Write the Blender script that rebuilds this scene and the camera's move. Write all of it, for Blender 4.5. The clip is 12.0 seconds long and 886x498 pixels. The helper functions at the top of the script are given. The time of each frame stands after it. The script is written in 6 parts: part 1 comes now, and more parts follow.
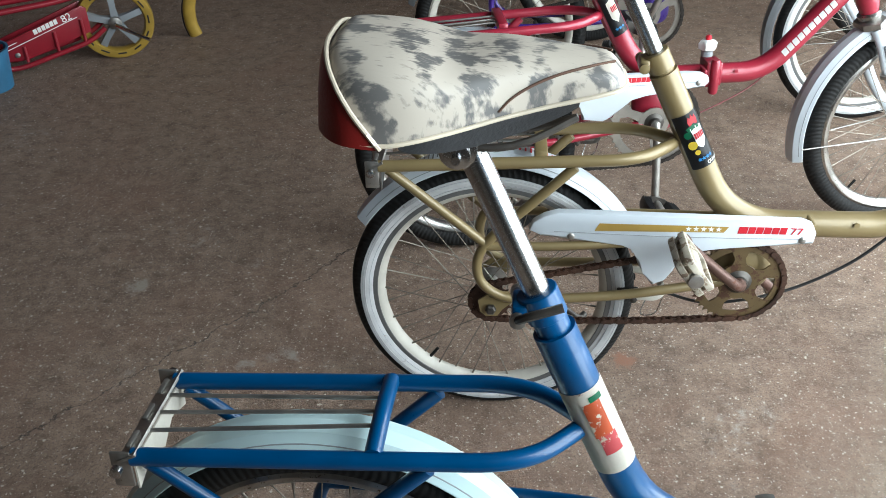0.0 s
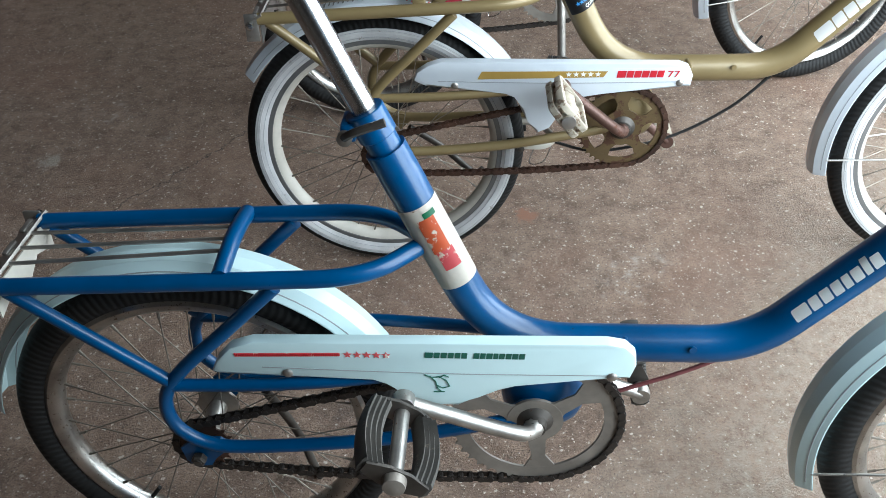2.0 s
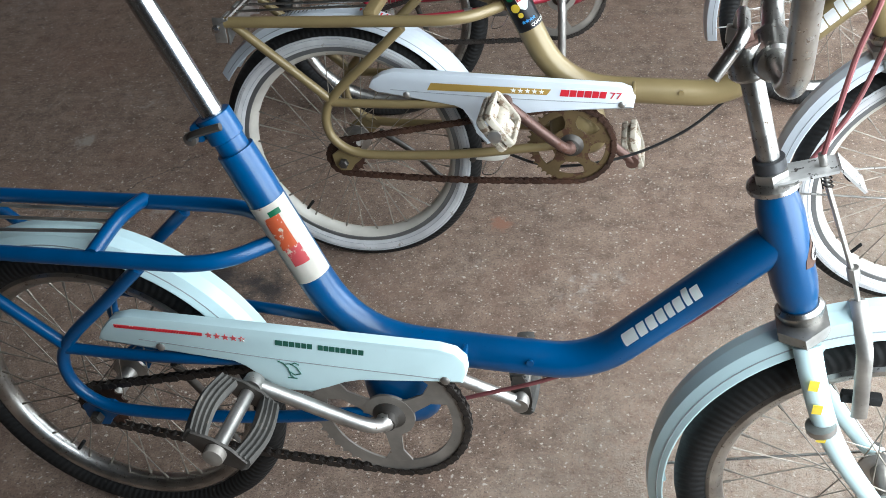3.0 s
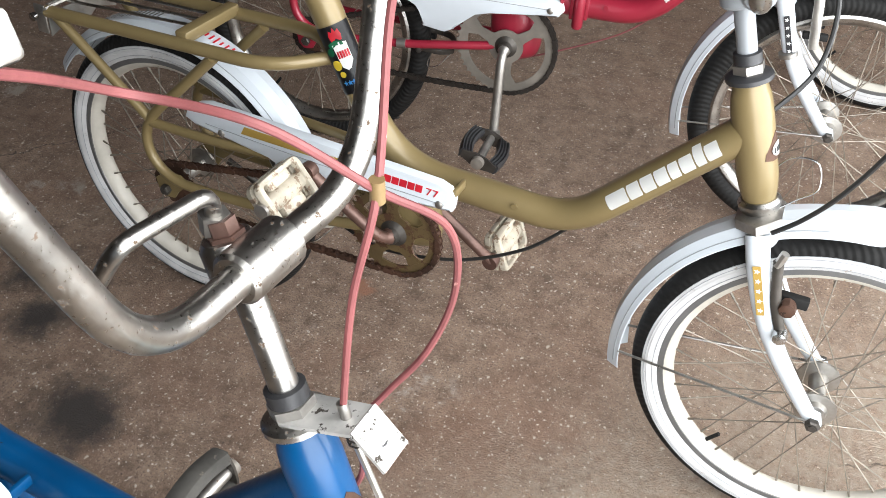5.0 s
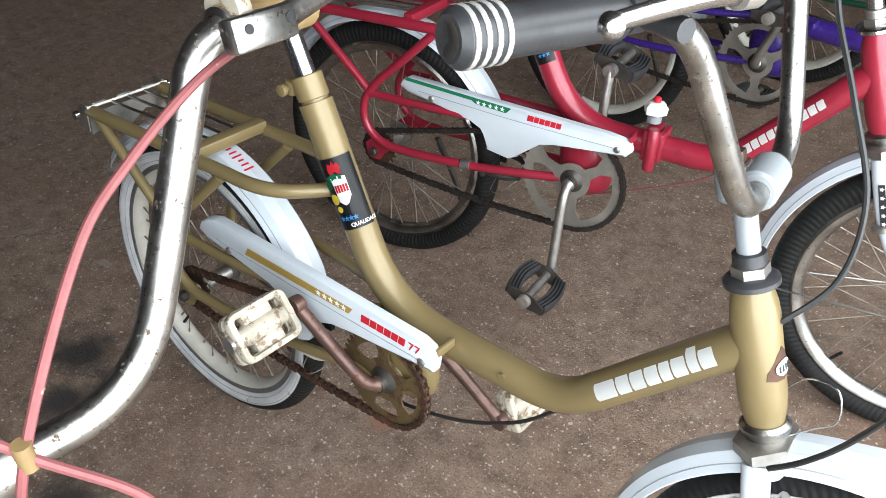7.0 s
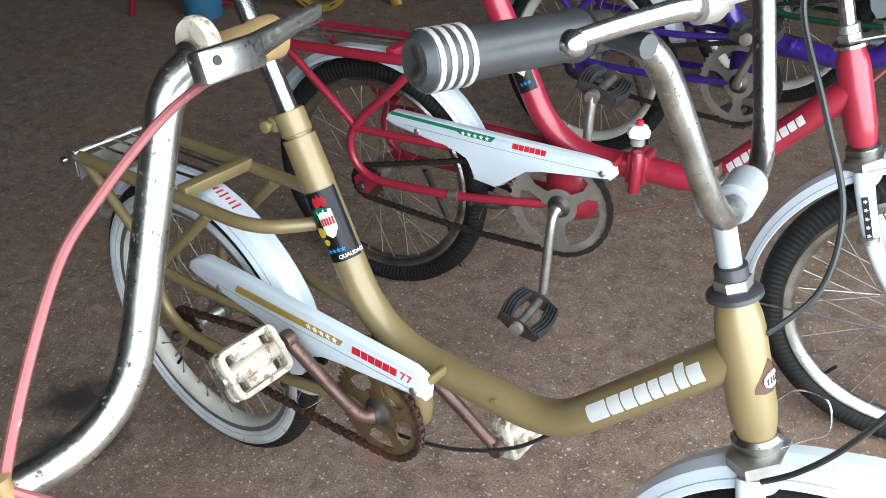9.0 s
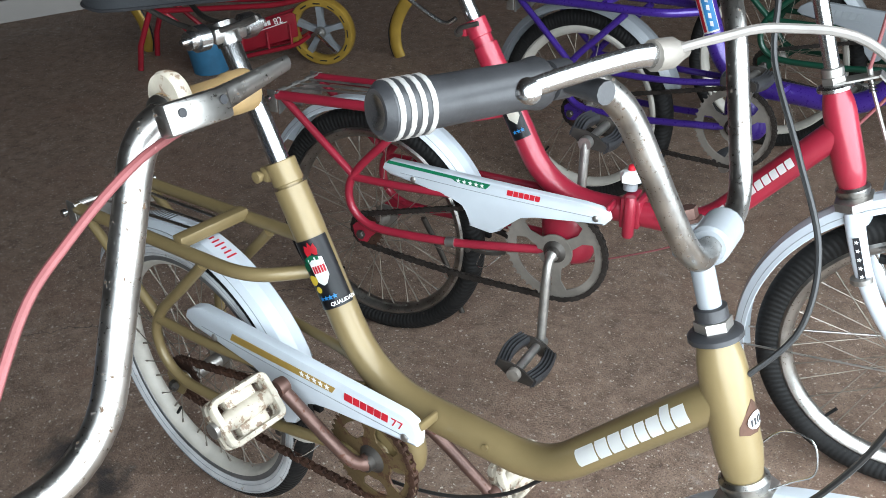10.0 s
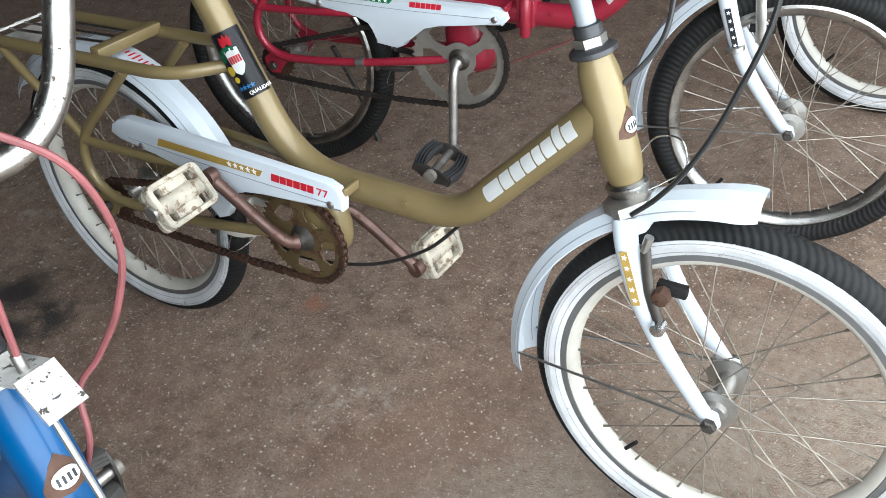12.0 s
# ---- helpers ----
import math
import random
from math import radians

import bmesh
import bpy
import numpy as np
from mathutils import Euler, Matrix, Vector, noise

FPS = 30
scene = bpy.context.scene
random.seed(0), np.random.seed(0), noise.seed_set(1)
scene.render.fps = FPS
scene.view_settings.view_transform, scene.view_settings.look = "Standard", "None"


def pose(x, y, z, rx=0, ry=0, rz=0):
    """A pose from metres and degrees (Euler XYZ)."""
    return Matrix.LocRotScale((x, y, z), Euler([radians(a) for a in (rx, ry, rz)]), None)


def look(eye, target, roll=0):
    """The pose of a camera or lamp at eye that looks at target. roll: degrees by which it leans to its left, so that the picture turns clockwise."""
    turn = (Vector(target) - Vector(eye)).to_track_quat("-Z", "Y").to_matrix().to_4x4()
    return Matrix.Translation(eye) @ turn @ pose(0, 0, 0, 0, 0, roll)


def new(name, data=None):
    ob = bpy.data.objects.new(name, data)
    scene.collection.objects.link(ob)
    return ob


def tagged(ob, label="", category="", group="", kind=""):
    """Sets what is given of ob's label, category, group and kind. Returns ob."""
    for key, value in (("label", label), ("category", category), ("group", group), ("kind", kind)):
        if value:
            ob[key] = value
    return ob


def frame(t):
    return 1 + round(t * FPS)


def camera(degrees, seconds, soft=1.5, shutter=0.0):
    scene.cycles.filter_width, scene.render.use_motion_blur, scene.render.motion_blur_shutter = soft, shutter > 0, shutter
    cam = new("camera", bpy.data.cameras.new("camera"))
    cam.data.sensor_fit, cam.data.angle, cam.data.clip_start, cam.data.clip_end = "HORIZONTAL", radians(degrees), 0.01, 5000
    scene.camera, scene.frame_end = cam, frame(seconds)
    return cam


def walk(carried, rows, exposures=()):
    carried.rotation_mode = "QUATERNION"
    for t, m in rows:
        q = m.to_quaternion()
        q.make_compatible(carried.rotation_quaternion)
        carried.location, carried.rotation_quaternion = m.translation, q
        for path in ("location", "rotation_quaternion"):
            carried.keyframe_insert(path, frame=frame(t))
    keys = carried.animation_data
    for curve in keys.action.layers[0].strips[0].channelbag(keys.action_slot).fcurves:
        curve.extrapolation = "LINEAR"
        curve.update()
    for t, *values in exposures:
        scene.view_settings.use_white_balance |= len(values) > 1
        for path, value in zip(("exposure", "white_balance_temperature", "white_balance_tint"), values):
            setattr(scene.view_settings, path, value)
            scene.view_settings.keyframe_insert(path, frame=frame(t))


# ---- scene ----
cam = camera(52.4, 12.0, soft=0.75)
PATH = [
    (0, (-0.041, -1.263, 1.223), (-0.105, 0.372, 0.074), -1.3),
    (0.5, (-0.029, -1.254, 1.204), (-0.098, 0.381, 0.056), -1.7),
    (1, (-0.018, -1.258, 1.173), (-0.099, 0.315, -0.058), -1.8),
    (1.5, (0.006, -1.282, 1.166), (-0.066, 0.263, -0.103), -2.4),
    (2, (0.101, -1.338, 1.177), (0.089, 0.161, -0.148), -2.0),
    (2.5, (0.291, -1.379, 1.205), (0.119, 0.11, -0.119), -3.9),
    (3, (0.423, -1.366, 1.212), (0.13, 0.114, -0.1), -4.3),
    (3.5, (0.511, -1.254, 1.17), (0.186, 0.192, -0.172), -4.5),
    (3.7, (0.552, -1.214, 1.167), (0.279, 0.229, -0.191), -3.8),
    (5.3, (0.894, -0.901, 1.192), (0.275, 0.44, -0.155), 1.6),
    (5.5, (0.901, -0.881, 1.186), (0.275, 0.481, -0.139), 1.1),
    (6, (0.937, -0.766, 1.174), (0.197, 0.542, -0.145), 1.8),
    (6.5, (0.984, -0.703, 1.178), (0.045, 0.546, -0.07), 1.5),
    (7, (0.988, -0.689, 1.197), (0.035, 0.573, -0.028), -0.4),
    (7.2, (0.985, -0.686, 1.189), (0.027, 0.594, -0.012), -0.6),
    (9, (1.005, -0.689, 1.193), (0.029, 0.614, 0.031), -2.6),
    (9.5, (1.019, -0.688, 1.206), (0.02, 0.636, 0.087), -3.3),
    (10, (1.036, -0.681, 1.196), (0.005, 0.656, 0.124), -3.8),
    (10.5, (1.076, -0.699, 1.16), (0.041, 0.616, 0.064), -4.5),
    (11, (1.116, -0.752, 1.129), (0.172, 0.545, -0.065), -5.2),
    (11.5, (1.139, -0.824, 1.098), (0.281, 0.498, -0.133), -5.3),
    (12, (1.143, -0.835, 1.113), (0.311, 0.478, -0.144), -5.7),
]
EXPOSURES = [(0, 0.22, 6000, 2), (1.5, 0.15, 5850, 3), (2.5, 0.02, 5850, 3), (3.6, -0.04, 6200, 9), (5.4, -0.2, 6550, 10), (6.6, -0.15, 6350, 8), (9, -0.15, 5950, 5), (11, -0.16, 5950, 5), (12, -0.47, 6050, 6)]
walk(cam, [(t, look(eye, target, roll)) for t, eye, target, roll in PATH], EXPOSURES)

# ---- world, sun, opening light ----
world = bpy.data.worlds.new("world")
scene.world = world
world.use_nodes = True
wn = world.node_tree
sky = wn.nodes.new("ShaderNodeTexSky")
sky.sky_type = 'NISHITA'
sky.sun_disc = False
sky.sun_elevation, sky.sun_rotation = radians(42), radians(60)
wn.nodes["Background"].inputs[1].default_value = 0.06
wn.links.new(sky.outputs[0], wn.nodes["Background"].inputs[0])

# room axes: the cream back wall runs along U, the garage mouth lies along V from it
ROOM = pose(-2.80, 1.55, 0, 0, 0, -30)          # local x: from the back wall to the mouth, local y: along the wall
MOUTH = 4.85

sun_data = bpy.data.lights.new("sun", 'SUN')
sun_data.energy, sun_data.angle, sun_data.color = 1.0, radians(12), (1.0, 0.95, 0.88)
sun = new("sun", sun_data)
sun.matrix_world = look((6, 3, 9), (0, 0, 0))

mouth_data = bpy.data.lights.new("mouth_light", 'AREA')
mouth_data.shape, mouth_data.size, mouth_data.size_y = 'RECTANGLE', 3.6, 1.9
mouth_data.energy, mouth_data.color = 196, (0.95, 0.98, 1.0)
mouth_light = new("mouth_light", mouth_data)
mouth_light.matrix_world = ROOM @ look((MOUTH - 0.05, 1.00, 1.08), (MOUTH - 1.05, 0.95, 0.55))

# ---- materials ----
def node_mat(name):
    m = bpy.data.materials.new(name)
    m.use_nodes = True
    return m, m.node_tree.nodes, m.node_tree.links, m.node_tree.nodes["Principled BSDF"]


def noise_tex(nodes, links, vec, scale, detail=4.0, rough=0.55):
    n = nodes.new("ShaderNodeTexNoise")
    n.inputs["Scale"].default_value = scale
    n.inputs["Detail"].default_value = detail
    n.inputs["Roughness"].default_value = rough
    links.new(vec, n.inputs["Vector"])
    return n.outputs["Fac"]


def ramp(nodes, links, fac, lo, hi):
    r = nodes.new("ShaderNodeMapRange")
    r.inputs["From Min"].default_value, r.inputs["From Max"].default_value = lo, hi
    links.new(fac, r.inputs["Value"])
    return r.outputs["Result"]


def mix_col(nodes, links, fac, a, b):
    m = nodes.new("ShaderNodeMix")
    m.data_type = 'RGBA'
    for sock, v in ((m.inputs["Factor"], fac), (m.inputs["A"], a), (m.inputs["B"], b)):
        if isinstance(v, (tuple, list)):
            sock.default_value = (*v[:3], 1.0)
        elif isinstance(v, (int, float)):
            sock.default_value = v
        else:
            links.new(v, sock)
    return m.outputs["Result"]


def surface(name, col, rough=0.5, metal=0.0, var=0.12, scale=9.0, fine=140.0, bump=0.08, spot=None, amount=0.0,
            spot_scale=70.0, coat=0.0, second=None):
    """A worn surface: broad tone changes, fine grain in gloss and relief, and chips or stains of another colour."""
    m, nodes, links, bsdf = node_mat(name)
    vec = nodes.new("ShaderNodeTexCoord").outputs["Object"]
    broad, grain = noise_tex(nodes, links, vec, scale), noise_tex(nodes, links, vec, fine, 3)
    other = second or tuple(c * (1 - 2 * var) for c in col)
    tone = mix_col(nodes, links, ramp(nodes, links, broad, 0.35, 0.68), tuple(min(1, c * (1 + var * 0.5)) for c in col), other)
    rgh = nodes.new("ShaderNodeMath")
    rgh.operation = 'MULTIPLY_ADD'
    links.new(grain, rgh.inputs[0])
    rgh.inputs[1].default_value, rgh.inputs[2].default_value = 0.25, rough - 0.12
    rough_out = rgh.outputs[0]
    if spot:
        spots = ramp(nodes, links, noise_tex(nodes, links, vec, spot_scale, 5, 0.65), 0.74 - amount, 0.78 - amount)
        tone = mix_col(nodes, links, spots, tone, spot)
        if metal > 0.3:
            mm = nodes.new("ShaderNodeMath")
            mm.operation = 'MULTIPLY_ADD'
            links.new(spots, mm.inputs[0])
            mm.inputs[1].default_value, mm.inputs[2].default_value = -metal, metal
            links.new(mm.outputs[0], bsdf.inputs["Metallic"])
            rr = nodes.new("ShaderNodeMath")
            rr.operation = 'MULTIPLY_ADD'
            links.new(spots, rr.inputs[0])
            rr.inputs[1].default_value = 0.5
            links.new(rough_out, rr.inputs[2])
            rough_out = rr.outputs[0]
    links.new(tone, bsdf.inputs["Base Color"])
    links.new(rough_out, bsdf.inputs["Roughness"])
    if not (spot and metal > 0.3):
        bsdf.inputs["Metallic"].default_value = metal
    bsdf.inputs["Coat Weight"].default_value = coat
    bsdf.inputs["Coat Roughness"].default_value = 0.12
    if bump:
        b = nodes.new("ShaderNodeBump")
        b.inputs["Strength"].default_value, b.inputs["Distance"].default_value = bump, 0.002
        links.new(grain, b.inputs["Height"])
        links.new(b.outputs[0], bsdf.inputs["Normal"])
    return m


def floor_material():
    """Brown trowelled cement with broom marks, pale worn patches, grit, dark oil stains, a painted shadow pool and one
    long crack.
    """
    m, nodes, links, bsdf = node_mat("brown_cement")
    vec = nodes.new("ShaderNodeTexCoord").outputs["Object"]
    big = ramp(nodes, links, noise_tex(nodes, links, vec, 1.1, 4), 0.35, 0.7)
    mid = ramp(nodes, links, noise_tex(nodes, links, vec, 7.0, 8, 0.7), 0.3, 0.72)
    tone = mix_col(nodes, links, big, (0.285, 0.178, 0.120), (0.192, 0.121, 0.082))
    tone = mix_col(nodes, links, mid, tone, (0.300, 0.210, 0.152))
    fractal = noise_tex(nodes, links, vec, 22, 13, 0.82)
    tone = mix_col(nodes, links, ramp(nodes, links, fractal, 0.50, 0.60), tone, (0.385, 0.265, 0.188))
    tone = mix_col(nodes, links, ramp(nodes, links, fractal, 0.49, 0.39), tone, (0.145, 0.088, 0.058))
    stretch = nodes.new("ShaderNodeMapping")
    stretch.inputs["Rotation"].default_value = (0, 0, radians(58))
    stretch.inputs["Scale"].default_value = (30, 85, 60)
    links.new(vec, stretch.inputs["Vector"])
    strokes = noise_tex(nodes, links, stretch.outputs[0], 1.0, 5, 0.6)
    grit = noise_tex(nodes, links, vec, 250, 4, 0.75)
    tone = mix_col(nodes, links, ramp(nodes, links, strokes, 0.62, 0.95), tone, (0.36, 0.28, 0.225))
    tone = mix_col(nodes, links, ramp(nodes, links, grit, 0.54, 0.64), tone, (0.085, 0.056, 0.040))
    pale = ramp(nodes, links, noise_tex(nodes, links, vec, 150, 2, 0.5), 0.665, 0.685)
    earth = ramp(nodes, links, noise_tex(nodes, links, vec, 2.4, 6, 0.65), 0.50, 0.66)
    half = nodes.new("ShaderNodeMath")
    half.operation = 'MULTIPLY'
    links.new(earth, half.inputs[0])
    half.inputs[1].default_value = 0.45
    tone = mix_col(nodes, links, half.outputs[0], tone, (0.27, 0.150, 0.098))
    tone = mix_col(nodes, links, ramp(nodes, links, noise_tex(nodes, links, vec, 95, 3, 0.6), 0.60, 0.66), tone, (0.40, 0.30, 0.23))
    tone = mix_col(nodes, links, pale, tone, (0.70, 0.62, 0.54))
    tone = mix_col(nodes, links, ramp(nodes, links, noise_tex(nodes, links, vec, 95, 1, 0.4), 0.72, 0.735), tone, (0.62, 0.55, 0.47))
    tone = mix_col(nodes, links, ramp(nodes, links, noise_tex(nodes, links, vec, 330, 2, 0.5), 0.66, 0.69), tone, (0.52, 0.42, 0.33))
    scuff = nodes.new("ShaderNodeMath")
    scuff.operation = 'MULTIPLY'
    links.new(ramp(nodes, links, noise_tex(nodes, links, vec, 3.2, 5, 0.7), 0.58, 0.72), scuff.inputs[0])
    links.new(ramp(nodes, links, noise_tex(nodes, links, vec, 38, 6, 0.75), 0.5, 0.62), scuff.inputs[1])
    tone = mix_col(nodes, links, scuff.outputs[0], tone, (0.50, 0.43, 0.37))
    sep = nodes.new("ShaderNodeSeparateXYZ")
    links.new(vec, sep.inputs[0])

    def sums(*terms):
        out = None
        for sock, k in terms:
            a = nodes.new("ShaderNodeMath")
            a.operation = 'MULTIPLY_ADD'
            if isinstance(sock, (int, float)):
                a.inputs[0].default_value = sock
            else:
                links.new(sock, a.inputs[0])
            a.inputs[1].default_value = k
            if out is not None:
                links.new(out, a.inputs[2])
            else:
                a.inputs[2].default_value = 0
            out = a.outputs[0]
        return out

    # cracks: straight runs bent by noise
    wob = noise_tex(nodes, links, vec, 6.0, 8, 0.70)
    gap = None
    for (ax_, ay_), (cx, cy), lo, hi in CRACKS:
        dist = sums((sep.outputs["X"], -cy), (sep.outputs["Y"], cx), (wob, 0.16), (1.0, cy * ax_ - cx * ay_ - 0.08))
        ab = nodes.new("ShaderNodeMath")
        ab.operation = 'ABSOLUTE'
        links.new(dist, ab.inputs[0])
        along_it = sums((sep.outputs["X"], cx), (sep.outputs["Y"], cy), (1.0, -(cx * ax_ + cy * ay_)))
        line = ramp(nodes, links, ab.outputs[0], 0.0026, 0.0006)
        for e0, e1 in ((hi + 0.05, hi), (lo - 0.05, lo)):
            cut = nodes.new("ShaderNodeMath")
            cut.operation = 'MULTIPLY'
            links.new(line, cut.inputs[0])
            links.new(ramp(nodes, links, along_it, e0, e1), cut.inputs[1])
            line = cut.outputs[0]
        pale_lip = ramp(nodes, links, ab.outputs[0], 0.012, 0.003)
        chips = nodes.new("ShaderNodeMath")
        chips.operation = 'MULTIPLY'
        links.new(pale_lip, chips.inputs[0])
        links.new(ramp(nodes, links, noise_tex(nodes, links, vec, 45, 5, 0.7), 0.56, 0.66), chips.inputs[1])
        tone = mix_col(nodes, links, chips.outputs[0], tone, (0.40, 0.30, 0.22))
        tone = mix_col(nodes, links, line, tone, (0.055, 0.036, 0.027))
        gap = line if gap is None else sums((gap, 1.0), (line, 1.0))
    # paler, sandier cement towards the mouth of the garage
    zone = sums((sep.outputs["X"], 0.80), (sep.outputs["Y"], -0.60), (noise_tex(nodes, links, vec, 3.5, 6, 0.65), 0.40), (1.0, -0.20))
    sandy = nodes.new("ShaderNodeMath")
    sandy.operation = 'MULTIPLY'
    links.new(ramp(nodes, links, zone, 0.50, 0.78), sandy.inputs[0])
    links.new(ramp(nodes, links, noise_tex(nodes, links, vec, 60, 8, 0.8), 0.36, 0.62), sandy.inputs[1])
    tone = mix_col(nodes, links, sandy.outputs[0], tone, (0.40, 0.325, 0.255))
    # pale worn patches
    for ox, oy, rad in WORN:
        d = nodes.new("ShaderNodeVectorMath")
        d.operation = 'DISTANCE'
        links.new(vec, d.inputs[0])
        d.inputs[1].default_value = (ox, oy, 0)
        edge = sums((d.outputs["Value"], 1.0), (noise_tex(nodes, links, vec, 24, 7, 0.75), rad * 3.0), (1.0, -rad * 1.5))
        broken = nodes.new("ShaderNodeMath")
        broken.operation = 'MULTIPLY'
        links.new(ramp(nodes, links, edge, rad, rad * 0.6), broken.inputs[0])
        links.new(ramp(nodes, links, fractal, 0.46, 0.56), broken.inputs[1])
        tone = mix_col(nodes, links, broken.outputs[0], tone, (0.40, 0.34, 0.285))
    # oil stains, and one pool of shadow painted the same dark way
    for ox, oy, rad in OIL_AND_SHADE:
        d = nodes.new("ShaderNodeVectorMath")
        d.operation = 'DISTANCE'
        links.new(vec, d.inputs[0])
        d.inputs[1].default_value = (ox, oy, 0)
        edge = sums((d.outputs["Value"], 1.0), (noise_tex(nodes, links, vec, 14, 5, 0.7), 0.16), (1.0, -0.08))
        o = ramp(nodes, links, edge, rad, rad * 0.35)
        tone = mix_col(nodes, links, o, tone, (0.035, 0.026, 0.022))
    # the orange-red scrape
    d = nodes.new("ShaderNodeVectorMath")
    d.operation = 'DISTANCE'
    links.new(vec, d.inputs[0])
    d.inputs[1].default_value = (0.263, 0.089, 0)
    edge = sums((d.outputs["Value"], 1.0), (noise_tex(nodes, links, vec, 60, 5, 0.7), 0.06), (1.0, -0.03))
    tone = mix_col(nodes, links, ramp(nodes, links, edge, 0.028, 0.012), tone, (0.36, 0.17, 0.10))
    links.new(tone, bsdf.inputs["Base Color"])
    rough = nodes.new("ShaderNodeMath")
    rough.operation = 'MULTIPLY_ADD'
    links.new(mid, rough.inputs[0])
    rough.inputs[1].default_value, rough.inputs[2].default_value = 0.16, 0.38
    links.new(rough.outputs[0], bsdf.inputs["Roughness"])
    h = sums((strokes, 0.10), (grit, 0.9), (mid, 0.35), (gap, -2.0))
    b = nodes.new("ShaderNodeBump")
    b.inputs["Strength"].default_value, b.inputs["Distance"].default_value = 1.0, 0.011
    links.new(h, b.inputs["Height"])
    links.new(b.outputs[0], bsdf.inputs["Normal"])
    return m


CRACKS = (((-0.60, 0.165), (0.67, 0.742), -1.2, 0.50), ((1.18, 0.10), (0.80, 0.60), -0.05, 0.6))
WORN = ((-0.426, 0.10, 0.035), (-0.50, 0.07, 0.022), (-0.80, 0.33, 0.03), (-0.55, 0.42, 0.02))
# the last entry is a shadow by the blue bicycle, painted into the floor
OIL_AND_SHADE = ((-0.18, -0.145, 0.055), (-0.30, -0.12, 0.085), (-0.215, -0.21, 0.075), (-0.02, -0.36, 0.10))

